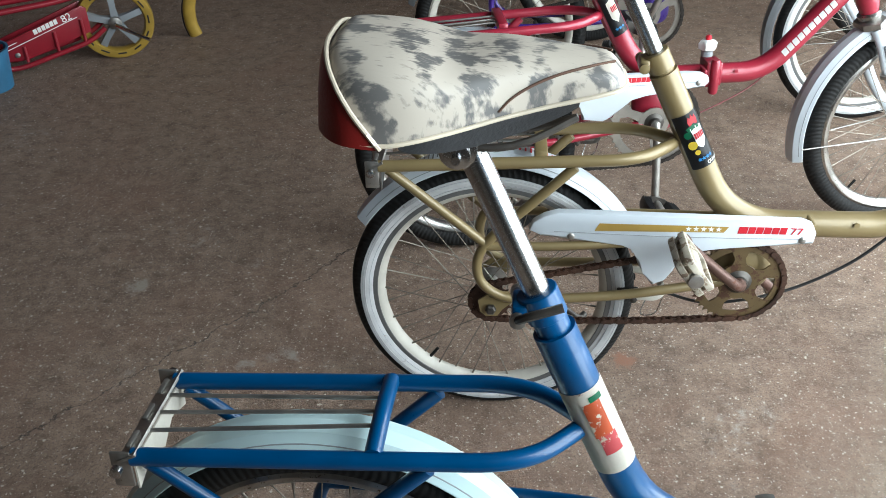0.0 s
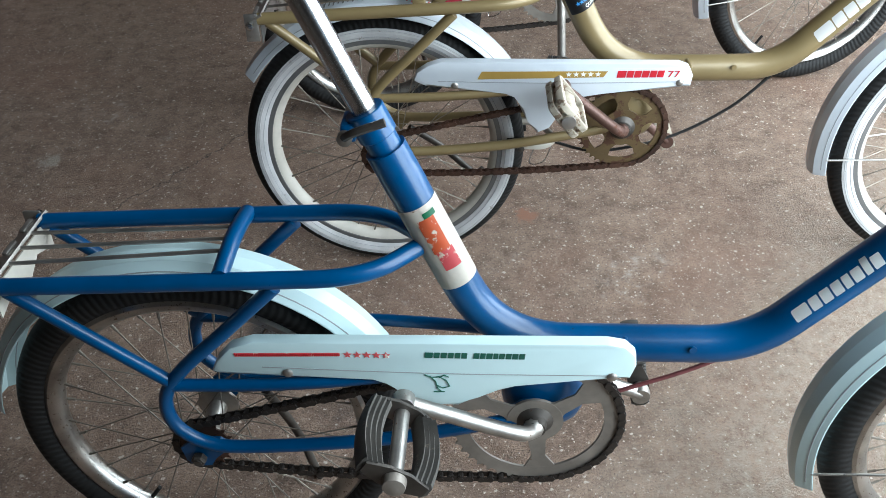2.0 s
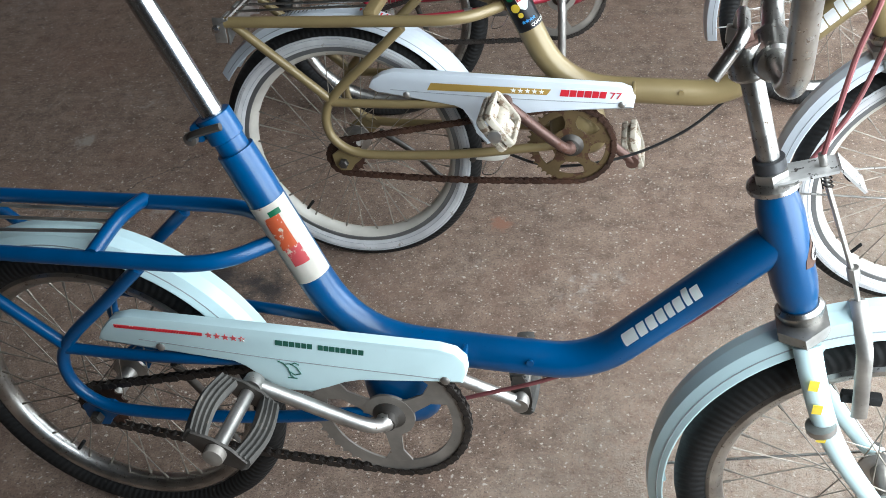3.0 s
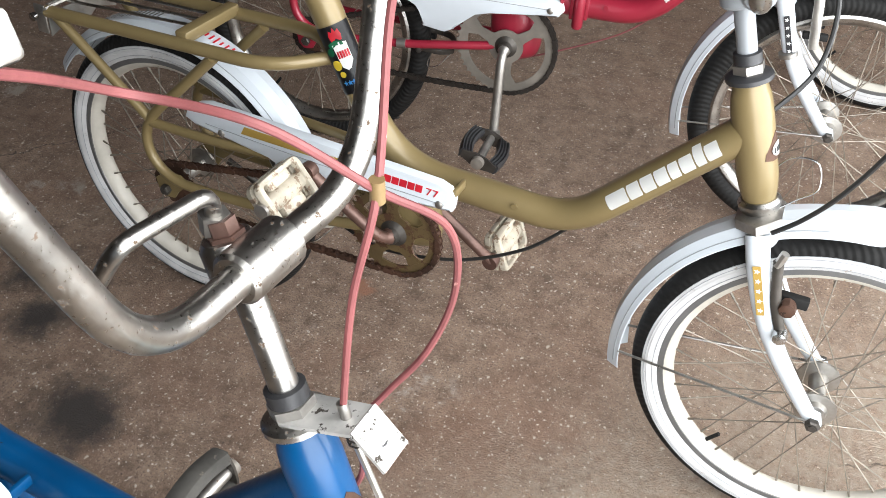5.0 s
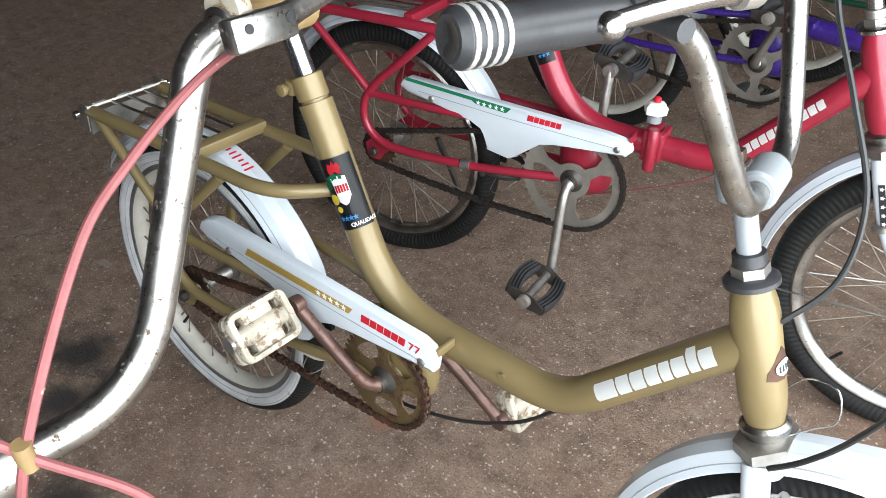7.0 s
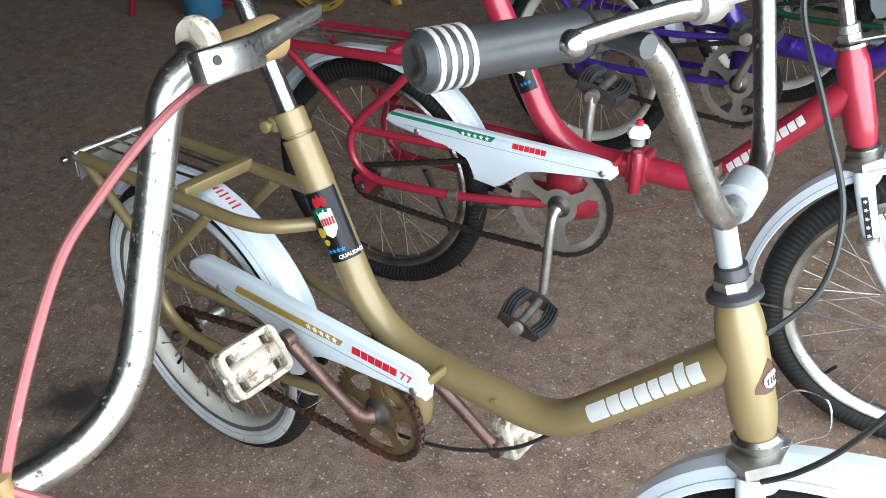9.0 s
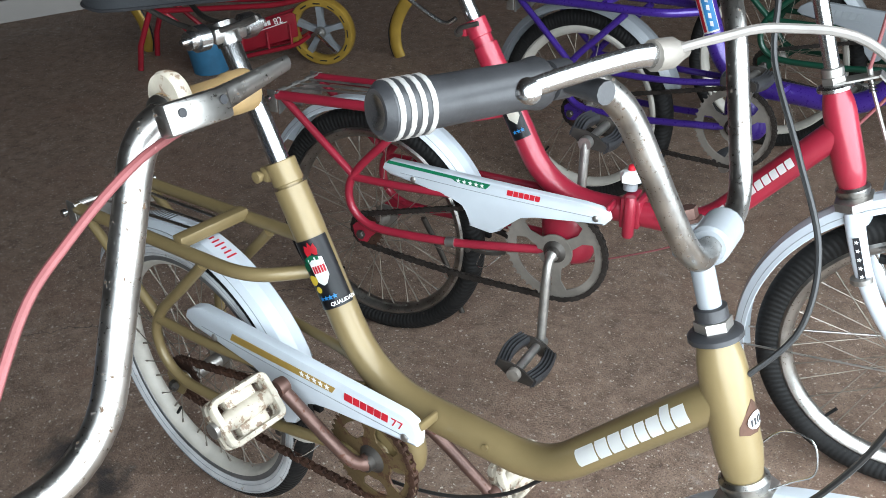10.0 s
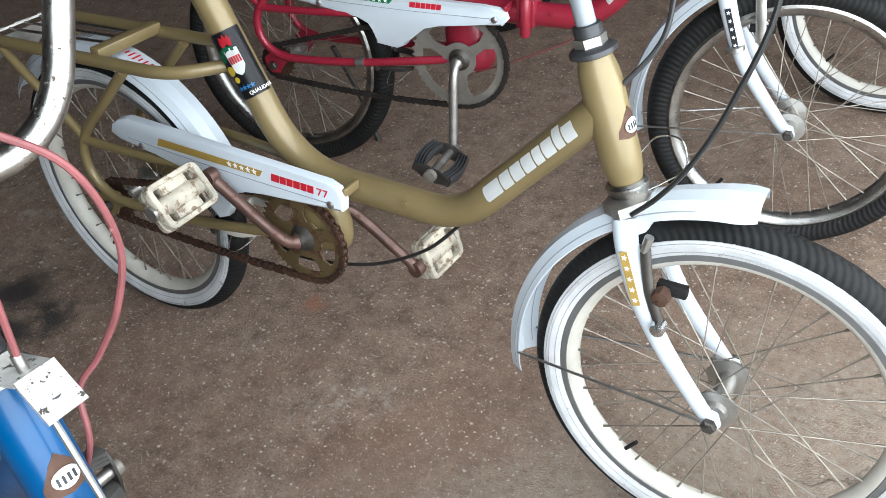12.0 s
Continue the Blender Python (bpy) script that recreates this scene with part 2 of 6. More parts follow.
RUST = (0.10, 0.045, 0.022)
M = {
    "blue": surface("blue_enamel", (0.0, 0.056, 0.165), 0.33, 0.0, 0.18, 7, 200, 0.03, (0.02, 0.02, 0.03), 0.03, 90, 0.2),
    "gold": surface("gold_enamel", (0.215, 0.160, 0.072), 0.42, 0.2, 0.08, 7, 220, 0.03, (0.06, 0.04, 0.02), 0.012, 90, 0.25),
    "red": surface("red_enamel", (0.30, 0.016, 0.036), 0.36, 0.1, 0.12, 7, 200, 0.03, (0.07, 0.03, 0.025), 0.035, 80, 0.4),
    "crimson": surface("crimson_enamel", (0.27, 0.010, 0.022), 0.35, 0.05, 0.12, 7, 200, 0.03, (0.05, 0.02, 0.02), 0.0, 80, 0.35),
    "purple": surface("purple_enamel", (0.045, 0.018, 0.20), 0.3, 0.2, 0.12, 7, 200, 0.03, (0.02, 0.01, 0.03), 0.0, 80, 0.5),
    "green": surface("green_enamel", (0.006, 0.045, 0.025), 0.35, 0.1, 0.15, 7, 200, 0.03, None, 0, 80, 0.4),
    "mint": surface("pale_mint_paint", (0.53, 0.68, 0.69), 0.4, 0.0, 0.05, 6, 160, 0.03, (0.26, 0.22, 0.17), 0.02, 75, 0.3),
    "white": surface("white_paint", (0.56, 0.60, 0.64), 0.38, 0.0, 0.06, 6, 160, 0.03, (0.30, 0.23, 0.17), 0.01, 75, 0.35),
    "silver": surface("silver_paint", (0.26, 0.275, 0.29), 0.5, 0.1, 0.06, 6, 160, 0.03),
    "chrome": surface("worn_chrome", (0.44, 0.425, 0.40), 0.31, 1.0, 0.20, 24, 300, 0.05, (0.075, 0.045, 0.025), 0.115, 150),
    "chrome_clean": surface("clean_chrome", (0.56, 0.56, 0.56), 0.23, 1.0, 0.08, 10, 1200, 0.0, (0.3, 0.25, 0.2), -0.02, 120),
    "steel": surface("dull_steel", (0.42, 0.40, 0.37), 0.42, 0.9, 0.2, 22, 240, 0.12, (0.12, 0.07, 0.04), 0.06, 120),
    "dark_steel": surface("dark_greasy_steel", (0.10, 0.09, 0.08), 0.5, 0.7, 0.25, 14, 240, 0.1, (0.07, 0.035, 0.02), 0.08, 90),
    "ring_steel": surface("brownish_worn_steel", (0.25, 0.225, 0.195), 0.5, 0.4, 0.15, 20, 220, 0.1, (0.12, 0.07, 0.04), 0.06, 70),
    "chain": surface("oily_black_chain", (0.035, 0.029, 0.025), 0.45, 0.4, 0.2, 30, 220, 0.1, (0.06, 0.03, 0.02), 0.08, 120),
    "pitted": surface("pitted_plated_steel", (0.50, 0.49, 0.47), 0.42, 0.4, 0.2, 30, 240, 0.15, (0.035, 0.028, 0.022), 0.15, 110),
    "spoke": surface("tarnished_spoke", (0.34, 0.30, 0.25), 0.45, 0.7, 0.25, 20, 200, 0.0),
    "rust": surface("rusty_steel", (0.075, 0.036, 0.022), 0.62, 0.35, 0.3, 18, 260, 0.2, (0.028, 0.014, 0.009), 0.14, 110),
    "crank_rust": surface("brown_rusted_crank", (0.125, 0.070, 0.055), 0.42, 0.5, 0.2, 18, 220, 0.12, (0.09, 0.035, 0.02), 0.14, 60),
    "rubber": surface("black_tyre_rubber", (0.010, 0.0096, 0.0092), 0.70, 0.0, 0.2, 10, 200, 0.2, (0.04, 0.034, 0.028), 0.05, 40),
    "grey_rubber": surface("dusty_grey_rubber", (0.075, 0.07, 0.062), 0.75, 0.0, 0.2, 20, 200, 0.2, (0.14, 0.12, 0.10), 0.1, 60),
    "whitewall": surface("chalky_whitewall", (0.55, 0.545, 0.545), 0.72, 0.0, 0.12, 16, 160, 0.2, (0.30, 0.265, 0.23), 0.11, 55),
    "rim_white": surface("cream_painted_rim", (0.50, 0.47, 0.41), 0.5, 0.0, 0.08, 20, 160, 0.05, (0.30, 0.20, 0.12), 0.05, 60),
    "rim_grey": surface("grey_painted_rim", (0.17, 0.17, 0.168), 0.45, 0.5, 0.08, 20, 160, 0.05, (0.15, 0.10, 0.07), 0.05, 60),
    "cream": surface("cream_plastic", (0.46, 0.41, 0.325), 0.6, 0.0, 0.2, 24, 180, 0.25, (0.20, 0.14, 0.095), 0.19, 75),
    "cable_red": surface("faded_red_cable", (0.19, 0.055, 0.055), 0.6, 0.0, 0.12, 25, 200, 0.05, (0.40, 0.20, 0.18), 0.08, 60),
    "cable_black": surface("black_cable", (0.018, 0.018, 0.018), 0.4, 0.0, 0.1, 25, 200, 0.03),
    "cable_grey": surface("grey_cable", (0.16, 0.145, 0.13), 0.5, 0.0, 0.1, 25, 200, 0.03),
    "grip": surface("black_grip_plastic", (0.028, 0.028, 0.030), 0.42, 0.0, 0.15, 25, 200, 0.1, (0.09, 0.085, 0.08), 0.06, 50),
    "grip_stripe": surface("pale_grip_stripe", (0.36, 0.345, 0.325), 0.4, 0.2, 0.1, 25, 200, 0.05),
    "grip_tan": surface("aged_tan_grip", (0.25, 0.165, 0.07), 0.55, 0.0, 0.2, 18, 200, 0.1, (0.12, 0.08, 0.04), 0.06, 40),
    "vinyl_red": surface("red_vinyl", (0.26, 0.014, 0.012), 0.42, 0.0, 0.12, 9, 300, 0.15, None, 0, 60, 0.15),
    "vinyl_black": surface("grey_black_vinyl", (0.035, 0.037, 0.04), 0.38, 0.0, 0.15, 9, 300, 0.2),
    "vinyl_dots": surface("grey_perforated_vinyl", (0.07, 0.072, 0.078), 0.5, 0.0, 0.1, 12, 300, 0.3, (0.35, 0.35, 0.34), 0.03, 190),
    "piping": surface("cream_piping", (0.62, 0.54, 0.42), 0.5, 0.0, 0.1, 20, 200, 0.1),
    "thread": surface("brown_thread", (0.10, 0.05, 0.03), 0.8, 0.0, 0.1, 20, 200, 0.1),
    "decal_red": surface("red_decal", (0.55, 0.015, 0.03), 0.4, 0.0, 0.08, 20, 200, 0.0),
    "decal_green": surface("green_decal", (0.01, 0.16, 0.07), 0.4, 0.0, 0.08, 20, 200, 0.0),
    "decal_dark_green": surface("dark_green_decal", (0.015, 0.10, 0.07), 0.4, 0.0, 0.08, 20, 200, 0.0),
    "decal_gold": surface("gold_decal", (0.40, 0.26, 0.06), 0.4, 0.1, 0.08, 20, 200, 0.0),
    "decal_white": surface("white_decal", (0.80, 0.80, 0.78), 0.45, 0.0, 0.04, 20, 200, 0.0, (0.4, 0.4, 0.4), -0.03, 90),
    # black print; also colours the shade inside holes, slots and grooves
    "decal_hole_black": surface("black_decal_and_hole", (0.012, 0.012, 0.014), 0.35, 0.0, 0.1, 20, 200, 0.0),
    "decal_orange": surface("peeling_orange_decal", (0.62, 0.12, 0.04), 0.5, 0.0, 0.1, 20, 200, 0.05, (0.72, 0.66, 0.56), 0.16, 70),
    "decal_pink": surface("faded_pink_decal", (0.60, 0.09, 0.10), 0.5, 0.0, 0.1, 20, 200, 0.05, (0.72, 0.66, 0.56), 0.18, 80),
    "decal_yellow": surface("yellow_decal", (0.72, 0.55, 0.05), 0.45, 0.0, 0.1, 20, 200, 0.0),
    "decal_blue": surface("sky_blue_decal", (0.05, 0.28, 0.60), 0.45, 0.0, 0.1, 20, 200, 0.0),
    "decal_grey": surface("grey_decal_line", (0.28, 0.30, 0.31), 0.5, 0.0, 0.1, 20, 200, 0.0),
    "label_paper": surface("peeling_white_label", (0.74, 0.69, 0.60), 0.6, 0.0, 0.06, 25, 200, 0.1, (0.20, 0.11, 0.05), 0.06, 55),
    "toy_gold": surface("gold_moulded_plastic", (0.42, 0.27, 0.045), 0.4, 0.25, 0.12, 14, 200, 0.05),
    "bucket_blue": surface("blue_bucket_plastic", (0.04, 0.15, 0.27), 0.5, 0.0, 0.12, 14, 200, 0.05),
    "wall": surface("cream_wall_plaster", (0.46, 0.43, 0.40), 0.8, 0.0, 0.06, 2, 60, 0.3, (0.40, 0.36, 0.30), 0.02, 6),
    "dark_wall": surface("dark_maroon_wall_paint", (0.060, 0.032, 0.028), 0.75, 0.0, 0.12, 2, 60, 0.3, (0.09, 0.06, 0.05), 0.03, 8),
    "ceiling": surface("unseen_dark_ceiling", (0.06, 0.052, 0.045), 0.8, 0.0, 0.08, 2, 60, 0.2),
    "ground": surface("grey_yard_ground", (0.30, 0.28, 0.25), 0.9, 0.0, 0.12, 0.6, 30, 0.3, (0.2, 0.18, 0.15), 0.06, 3),
    "side_wall": surface("unseen_dark_brown_wall", (0.10, 0.083, 0.068), 0.85, 0.0, 0.08, 2, 60, 0.3),
    "ring_gold": surface("rust_stained_gold", (0.125, 0.085, 0.038), 0.5, 0.3, 0.15, 16, 200, 0.08, (0.075, 0.035, 0.02), 0.20, 40),
    "whiteknob": surface("white_plastic_knob", (0.74, 0.74, 0.72), 0.35, 0.0, 0.05, 20, 200, 0.05),
}
M["floor"] = floor_material()
M["rubber"].node_tree.nodes["Principled BSDF"].inputs["Specular IOR Level"].default_value = 0.25
M["blue"].node_tree.nodes["Principled BSDF"].inputs["Specular IOR Level"].default_value = 0.35


def cowhide():
    """Off-white printed vinyl with soft grey blotches and short hair strokes."""
    m, nodes, links, bsdf = node_mat("cowhide_print_vinyl")
    vec = nodes.new("ShaderNodeTexCoord").outputs["Object"]
    st = nodes.new("ShaderNodeMapping")
    st.inputs["Rotation"].default_value = (0, 0, radians(35))
    st.inputs["Scale"].default_value = (75, 340, 60)
    links.new(vec, st.inputs["Vector"])
    hair = noise_tex(nodes, links, st.outputs[0], 1.0, 4, 0.6)
    blot = noise_tex(nodes, links, vec, 34, 3, 0.5)
    mixm = nodes.new("ShaderNodeMath")
    mixm.operation = 'MULTIPLY_ADD'
    links.new(hair, mixm.inputs[0])
    mixm.inputs[1].default_value = 0.42
    links.new(blot, mixm.inputs[2])
    tone = mix_col(nodes, links, ramp(nodes, links, mixm.outputs[0], 0.71, 0.80), (0.47, 0.42, 0.355), (0.13, 0.125, 0.12))
    tone = mix_col(nodes, links, ramp(nodes, links, hair, 0.60, 0.76), tone, (0.30, 0.265, 0.23))
    links.new(tone, bsdf.inputs["Base Color"])
    bsdf.inputs["Roughness"].default_value = 0.38
    b = nodes.new("ShaderNodeBump")
    b.inputs["Strength"].default_value, b.inputs["Distance"].default_value = 0.15, 0.001
    links.new(hair, b.inputs["Height"])
    links.new(b.outputs[0], bsdf.inputs["Normal"])
    return m


M["cowhide"] = cowhide()


def tread_material():
    """Black rubber with fine cross ribs round the tyre."""
    m = M["rubber"].copy()
    m.name = "ribbed_tyre_rubber"
    nodes, links = m.node_tree.nodes, m.node_tree.links
    vec = nodes.new("ShaderNodeTexCoord").outputs["Object"]
    sep = nodes.new("ShaderNodeSeparateXYZ")
    links.new(vec, sep.inputs[0])
    at = nodes.new("ShaderNodeMath")
    at.operation = 'ARCTAN2'
    links.new(sep.outputs["Z"], at.inputs[0])
    links.new(sep.outputs["X"], at.inputs[1])
    k = nodes.new("ShaderNodeMath")
    k.operation = 'MULTIPLY'
    links.new(at.outputs[0], k.inputs[0])
    k.inputs[1].default_value = 150.0
    side = nodes.new("ShaderNodeMath")
    side.operation = 'ABSOLUTE'
    links.new(sep.outputs["Y"], side.inputs[0])
    slant = nodes.new("ShaderNodeMath")
    slant.operation = 'MULTIPLY_ADD'
    links.new(side.outputs[0], slant.inputs[0])
    slant.inputs[1].default_value = 420.0
    links.new(k.outputs[0], slant.inputs[2])
    s = nodes.new("ShaderNodeMath")
    s.operation = 'SINE'
    links.new(slant.outputs[0], s.inputs[0])
    b = nodes.new("ShaderNodeBump")
    b.inputs["Strength"].default_value, b.inputs["Distance"].default_value = 0.32, 0.0014
    links.new(s.outputs[0], b.inputs["Height"])
    links.new(b.outputs[0], nodes["Principled BSDF"].inputs["Normal"])
    return m


M["tread"] = tread_material()

# ---- mesh helpers ----
V = Vector


def part(name, bm, mat, parent=None, label="", m=None, smooth=True):
    """Links a bmesh as one mesh object under a thing or a part."""
    me = bpy.data.meshes.new(name)
    bmesh.ops.recalc_face_normals(bm, faces=bm.faces)
    bm.to_mesh(me)
    bm.free()
    me.materials.append(mat)
    if smooth:
        for p in me.polygons:
            p.use_smooth = True
        me.set_sharp_from_angle(angle=radians(38))
    ob = new(name, me)
    ob.parent = parent
    if m is not None:
        ob.matrix_basis = m
    if label:
        tagged(ob, label)
    return ob


def thing(name, label, category, m=None, group="", kind=""):
    ob = new(name)
    ob.empty_display_size = 0.05
    if m is not None:
        ob.matrix_basis = m
    return tagged(ob, label, category, group, kind)


def spline(pts, k=6):
    """Catmull-Rom through the points."""
    pts = [V(p) for p in pts]
    out = []
    for i in range(len(pts) - 1):
        p0, p1, p2, p3 = pts[max(i - 1, 0)], pts[i], pts[i + 1], pts[min(i + 2, len(pts) - 1)]
        for j in range(k):
            t = j / k
            out.append(0.5 * ((2 * p1) + (p2 - p0) * t + (2 * p0 - 5 * p1 + 4 * p2 - p3) * t * t + (3 * p1 - p0 - 3 * p2 + p3) * t ** 3))
    return out + [pts[-1]]


def round_path(pts, r, k=6):
    """A polyline with each inner corner rounded to a cut of length r, or one length for each corner."""
    pts = [V(p) for p in pts]
    cuts = r if isinstance(r, (list, tuple)) else [r] * len(pts)
    out = [pts[0]]
    for a, b, c, cut in zip(pts, pts[1:], pts[2:], cuts):
        d1, d2 = min(cut, (a - b).length * 0.48), min(cut, (c - b).length * 0.48)
        s, e = b + (a - b).normalized() * d1, b + (c - b).normalized() * d2
        for j in range(k + 1):
            t = j / k
            out.append(s * (1 - t) ** 2 + b * 2 * t * (1 - t) + e * t * t)
    return out + [pts[-1]]


def tube(bm, pts, r, n=12, flat=1.0, caps=True):
    """Sweeps a round section along the points; r one radius or one for each point; flat squeezes it across."""
    pts = [V(p) for p in pts]
    rad = r if isinstance(r, (list, tuple)) else [r] * len(pts)
    rings, ref = [], None
    for i, p in enumerate(pts):
        d = (pts[min(i + 1, len(pts) - 1)] - pts[max(i - 1, 0)]).normalized()
        if ref is None:
            ref = V((0, 1, 0)) if abs(d.y) < 0.9 else V((1, 0, 0))
        u = (ref - d * ref.dot(d)).normalized()
        ref, w = u, d.cross(u)
        rings.append([bm.verts.new(p + u * (math.cos(2 * math.pi * j / n) * rad[i] * flat) + w * (math.sin(2 * math.pi * j / n) * rad[i])) for j in range(n)])
    for a, b in zip(rings, rings[1:]):
        for j in range(n):
            bm.faces.new((a[j], a[(j + 1) % n], b[(j + 1) % n], b[j]))
    if caps:
        bm.faces.new(rings[0][::-1])
        bm.faces.new(rings[-1])
    return bm


def lathe(bm, prof, n=48, m=None, closed=False):
    """Turns the profile of (radius, height along local y) round the y axis."""
    m = m or Matrix()
    rings = []
    for j in range(n):
        a = 2 * math.pi * j / n
        rings.append([bm.verts.new(m @ V((r * math.cos(a), h, r * math.sin(a)))) for r, h in prof])
    cnt = len(prof)
    for j in range(n):
        a, b = rings[j], rings[(j + 1) % n]
        for i in range(cnt if closed else cnt - 1):
            q = (a[i], a[(i + 1) % cnt], b[(i + 1) % cnt], b[i])
            bm.faces.new(q)
    if not closed:
        for i in (0, -1):
            bm.faces.new([r[i] for r in rings])
    return bm


def box(bm, cx, cy, cz, sx, sy, sz, m=None, bev=0.0):
    made = bmesh.ops.create_cube(bm, size=1.0, matrix=(m or Matrix()) @ Matrix.Translation((cx, cy, cz)) @ Matrix.Diagonal((sx, sy, sz, 1)))
    if bev:
        vs = set(made["verts"])
        bmesh.ops.bevel(bm, geom=[e for e in bm.edges if e.verts[0] in vs], offset=bev, segments=2, affect='EDGES', profile=0.5)
    return bm


def plate(bm, outline, y0, y1, m=None, bev=0.0):
    """A flat plate: outline of (x, z) pushed from y0 to y1."""
    m = m or Matrix()
    a = [bm.verts.new(m @ V((x, y0, z))) for x, z in outline]
    b = [bm.verts.new(m @ V((x, y1, z))) for x, z in outline]
    n = len(a)
    top = bm.faces.new(a)
    bm.faces.new(b[::-1])
    for i in range(n):
        bm.faces.new((a[i], b[i], b[(i + 1) % n], a[(i + 1) % n]))
    if bev:
        bmesh.ops.bevel(bm, geom=list(top.edges), offset=bev, segments=2, affect='EDGES', profile=0.5)
    return bm


def rod(bm, a, b, r, n=8):
    return tube(bm, [a, b], r, n)


def along(a, b):
    """A matrix whose y axis points from a to b, at a."""
    d = (V(b) - V(a)).normalized()
    return Matrix.Translation(a) @ d.to_track_quat('Y', 'Z').to_matrix().to_4x4()


def star(bm, x, z, r, y, m=None, t=0.0006):
    pts = [(x + (r if k % 2 == 0 else r * 0.42) * math.sin(math.pi * k / 5), z + (r if k % 2 == 0 else r * 0.42) * math.cos(math.pi * k / 5)) for k in range(10)]
    return plate(bm, pts, y, y + t, m)


def letter_blocks(bm, widths, x, z, h, gap, y, m=None, slant=0.15, talls=(), t=0.0007):
    """A wordmark as a row of plain upright blocks."""
    for i, w in enumerate(widths):
        hh = h * (1.28 if i in talls else 1.0)

        s = slant * hh
        plate(bm, [(x, z), (x + w, z), (x + w + s, z + hh), (x + s, z + hh)], y, y + t, m)
        x += w + gap
    return bm


def writing(name, text, size, mat, parent, m):
    """Letters cut from the built-in font, facing the local -y side."""
    cu = bpy.data.curves.new(name, 'FONT')
    cu.body, cu.size, cu.extrude = text, size, 0.0004
    tmp = new("letters", cu)
    me = bpy.data.meshes.new_from_object(tmp.evaluated_get(bpy.context.evaluated_depsgraph_get()))
    bpy.data.objects.remove(tmp)
    ob = new(name, me)
    me.materials.clear()
    me.materials.append(mat)
    ob.parent = parent
    ob.matrix_basis = m
    return ob


# ---- the bicycle, in its own axes: x ahead, y to its left, z up, rear wheel standing at the origin ----
WR = 0.248
REAR, FRONT = V((0, 0, WR)), V((1.02, 0, WR))
BB = V((0.412, 0, 0.302))
AXIS = (V((0.822, 0, 0.660)) - V((0.872, 0, 0.515))).normalized()
HEAD = V((0.847, 0, 0.5875))


def wheel(bike, name, at, m, look_of):
    w = new(name)
    w.empty_display_size = 0.03
    w.parent = bike
    w.matrix_basis = m @ Matrix.Translation(at)
    R, hw = WR, 0.0215
    prof = []
    for k in range(13):
        a = math.pi * (-0.22 + 1.44 * k / 12)
        prof.append((R - 0.0215 + 0.0215 * math.sin(a), -hw * math.cos(a)))
    prof += [(R - 0.040, 0.012), (R - 0.040, -0.012)]
    part("tyre", lathe(bmesh.new(), prof, 120, closed=True), M["tread"], w, "black ribbed rubber tyre")
    if look_of["wall"]:
        for s in (-1, 1):
            ring = [(0.2345, s * 0.0185), (0.228, s * 0.0222), (0.219, s * 0.0224), (0.209, s * 0.0175), (0.209, s * 0.014), (0.2345, s * 0.0140)]
            part("whitewall", lathe(bmesh.new(), ring, 96, closed=True), M["whitewall"], w, "scuffed white tyre sidewall")
            bead = [(0.2235, s * 0.0226), (0.2225, s * 0.0230), (0.2215, s * 0.0226)]
            part("wall_line", lathe(bmesh.new(), bead + [(0.2225, s * 0.0215)], 96, closed=True), M["whitewall"], w)
            for r0, y0 in ((0.2302, 0.0213), (0.2265, 0.0226), (0.2150, 0.0210)):
                groove = [(r0 + 0.0004, s * y0), (r0, s * (y0 + 0.0005)), (r0 - 0.0004, s * y0), (r0, s * (y0 - 0.0008))]
                part("wall_groove", lathe(bmesh.new(), groove, 96, closed=True), M["decal_grey"], w)
    rim_prof = [(0.210, -0.0135), (0.205, -0.0165), (0.199, -0.0155), (0.193, -0.011), (0.189, -0.005), (0.188, 0.0),
                (0.189, 0.005), (0.193, 0.011), (0.199, 0.0155), (0.205, 0.0165), (0.210, 0.0135), (0.199, 0.011), (0.196, 0), (0.199, -0.011)]
    part("rim", lathe(bmesh.new(), rim_prof, 96, closed=True), M[look_of["rim"]], w, look_of["rim_label"])
    if look_of["band"]:
        for s in (-1, 1):
            band = [(0.2105, s * 0.0150), (0.2080, s * 0.0172), (0.2010, s * 0.0170), (0.2000, s * 0.0150)]
            part("rim_band", lathe(bmesh.new(), band, 96, closed=True), M["rim_grey"], w, "grey painted rim edge")
    hub = [(0.006, -0.045), (0.014, -0.044), (0.016, -0.036), (0.027, -0.034), (0.027, -0.030), (0.013, -0.026), (0.0115, 0.0),
           (0.013, 0.026), (0.027, 0.030), (0.027, 0.034), (0.016, 0.036), (0.014, 0.044), (0.006, 0.045)]
    part("hub", lathe(bmesh.new(), hub, 24), M["steel"], w, "tarnished steel hub")
    part("axle", lathe(bmesh.new(), [(0.0045, -0.072), (0.0045, 0.072)], 12), M["dark_steel"], w)
    for s in (-1, 1):
        part("axle_nut", lathe(bmesh.new(), [(0.0085, s * 0.060), (0.0095, s * 0.061), (0.0095, s * 0.068), (0.007, s * 0.070)], 6), M["dark_steel"], w)
    # spokes: two crossing kinds on either flange, one mesh each
    kinds = []
    for side in (-1, 1):
        for lean in (-1, 1):
            bm = bmesh.new()
            a0 = lean * 0.55
            a, b = V((0.026 * math.cos(a0 + 0.6 * lean), side * 0.032, 0.026 * math.sin(a0 + 0.6 * lean))), V((0.190, side * 0.003, 0))
            tube(bm, [a, b], 0.0009, 6)
            tube(bm, [b - (b - a).normalized() * 0.012, b], 0.0018, 6)
            me = bpy.data.meshes.new("spoke")
            bm.to_mesh(me)
            bm.free()
            me.materials.append(M["spoke"])
            kinds.append(me)
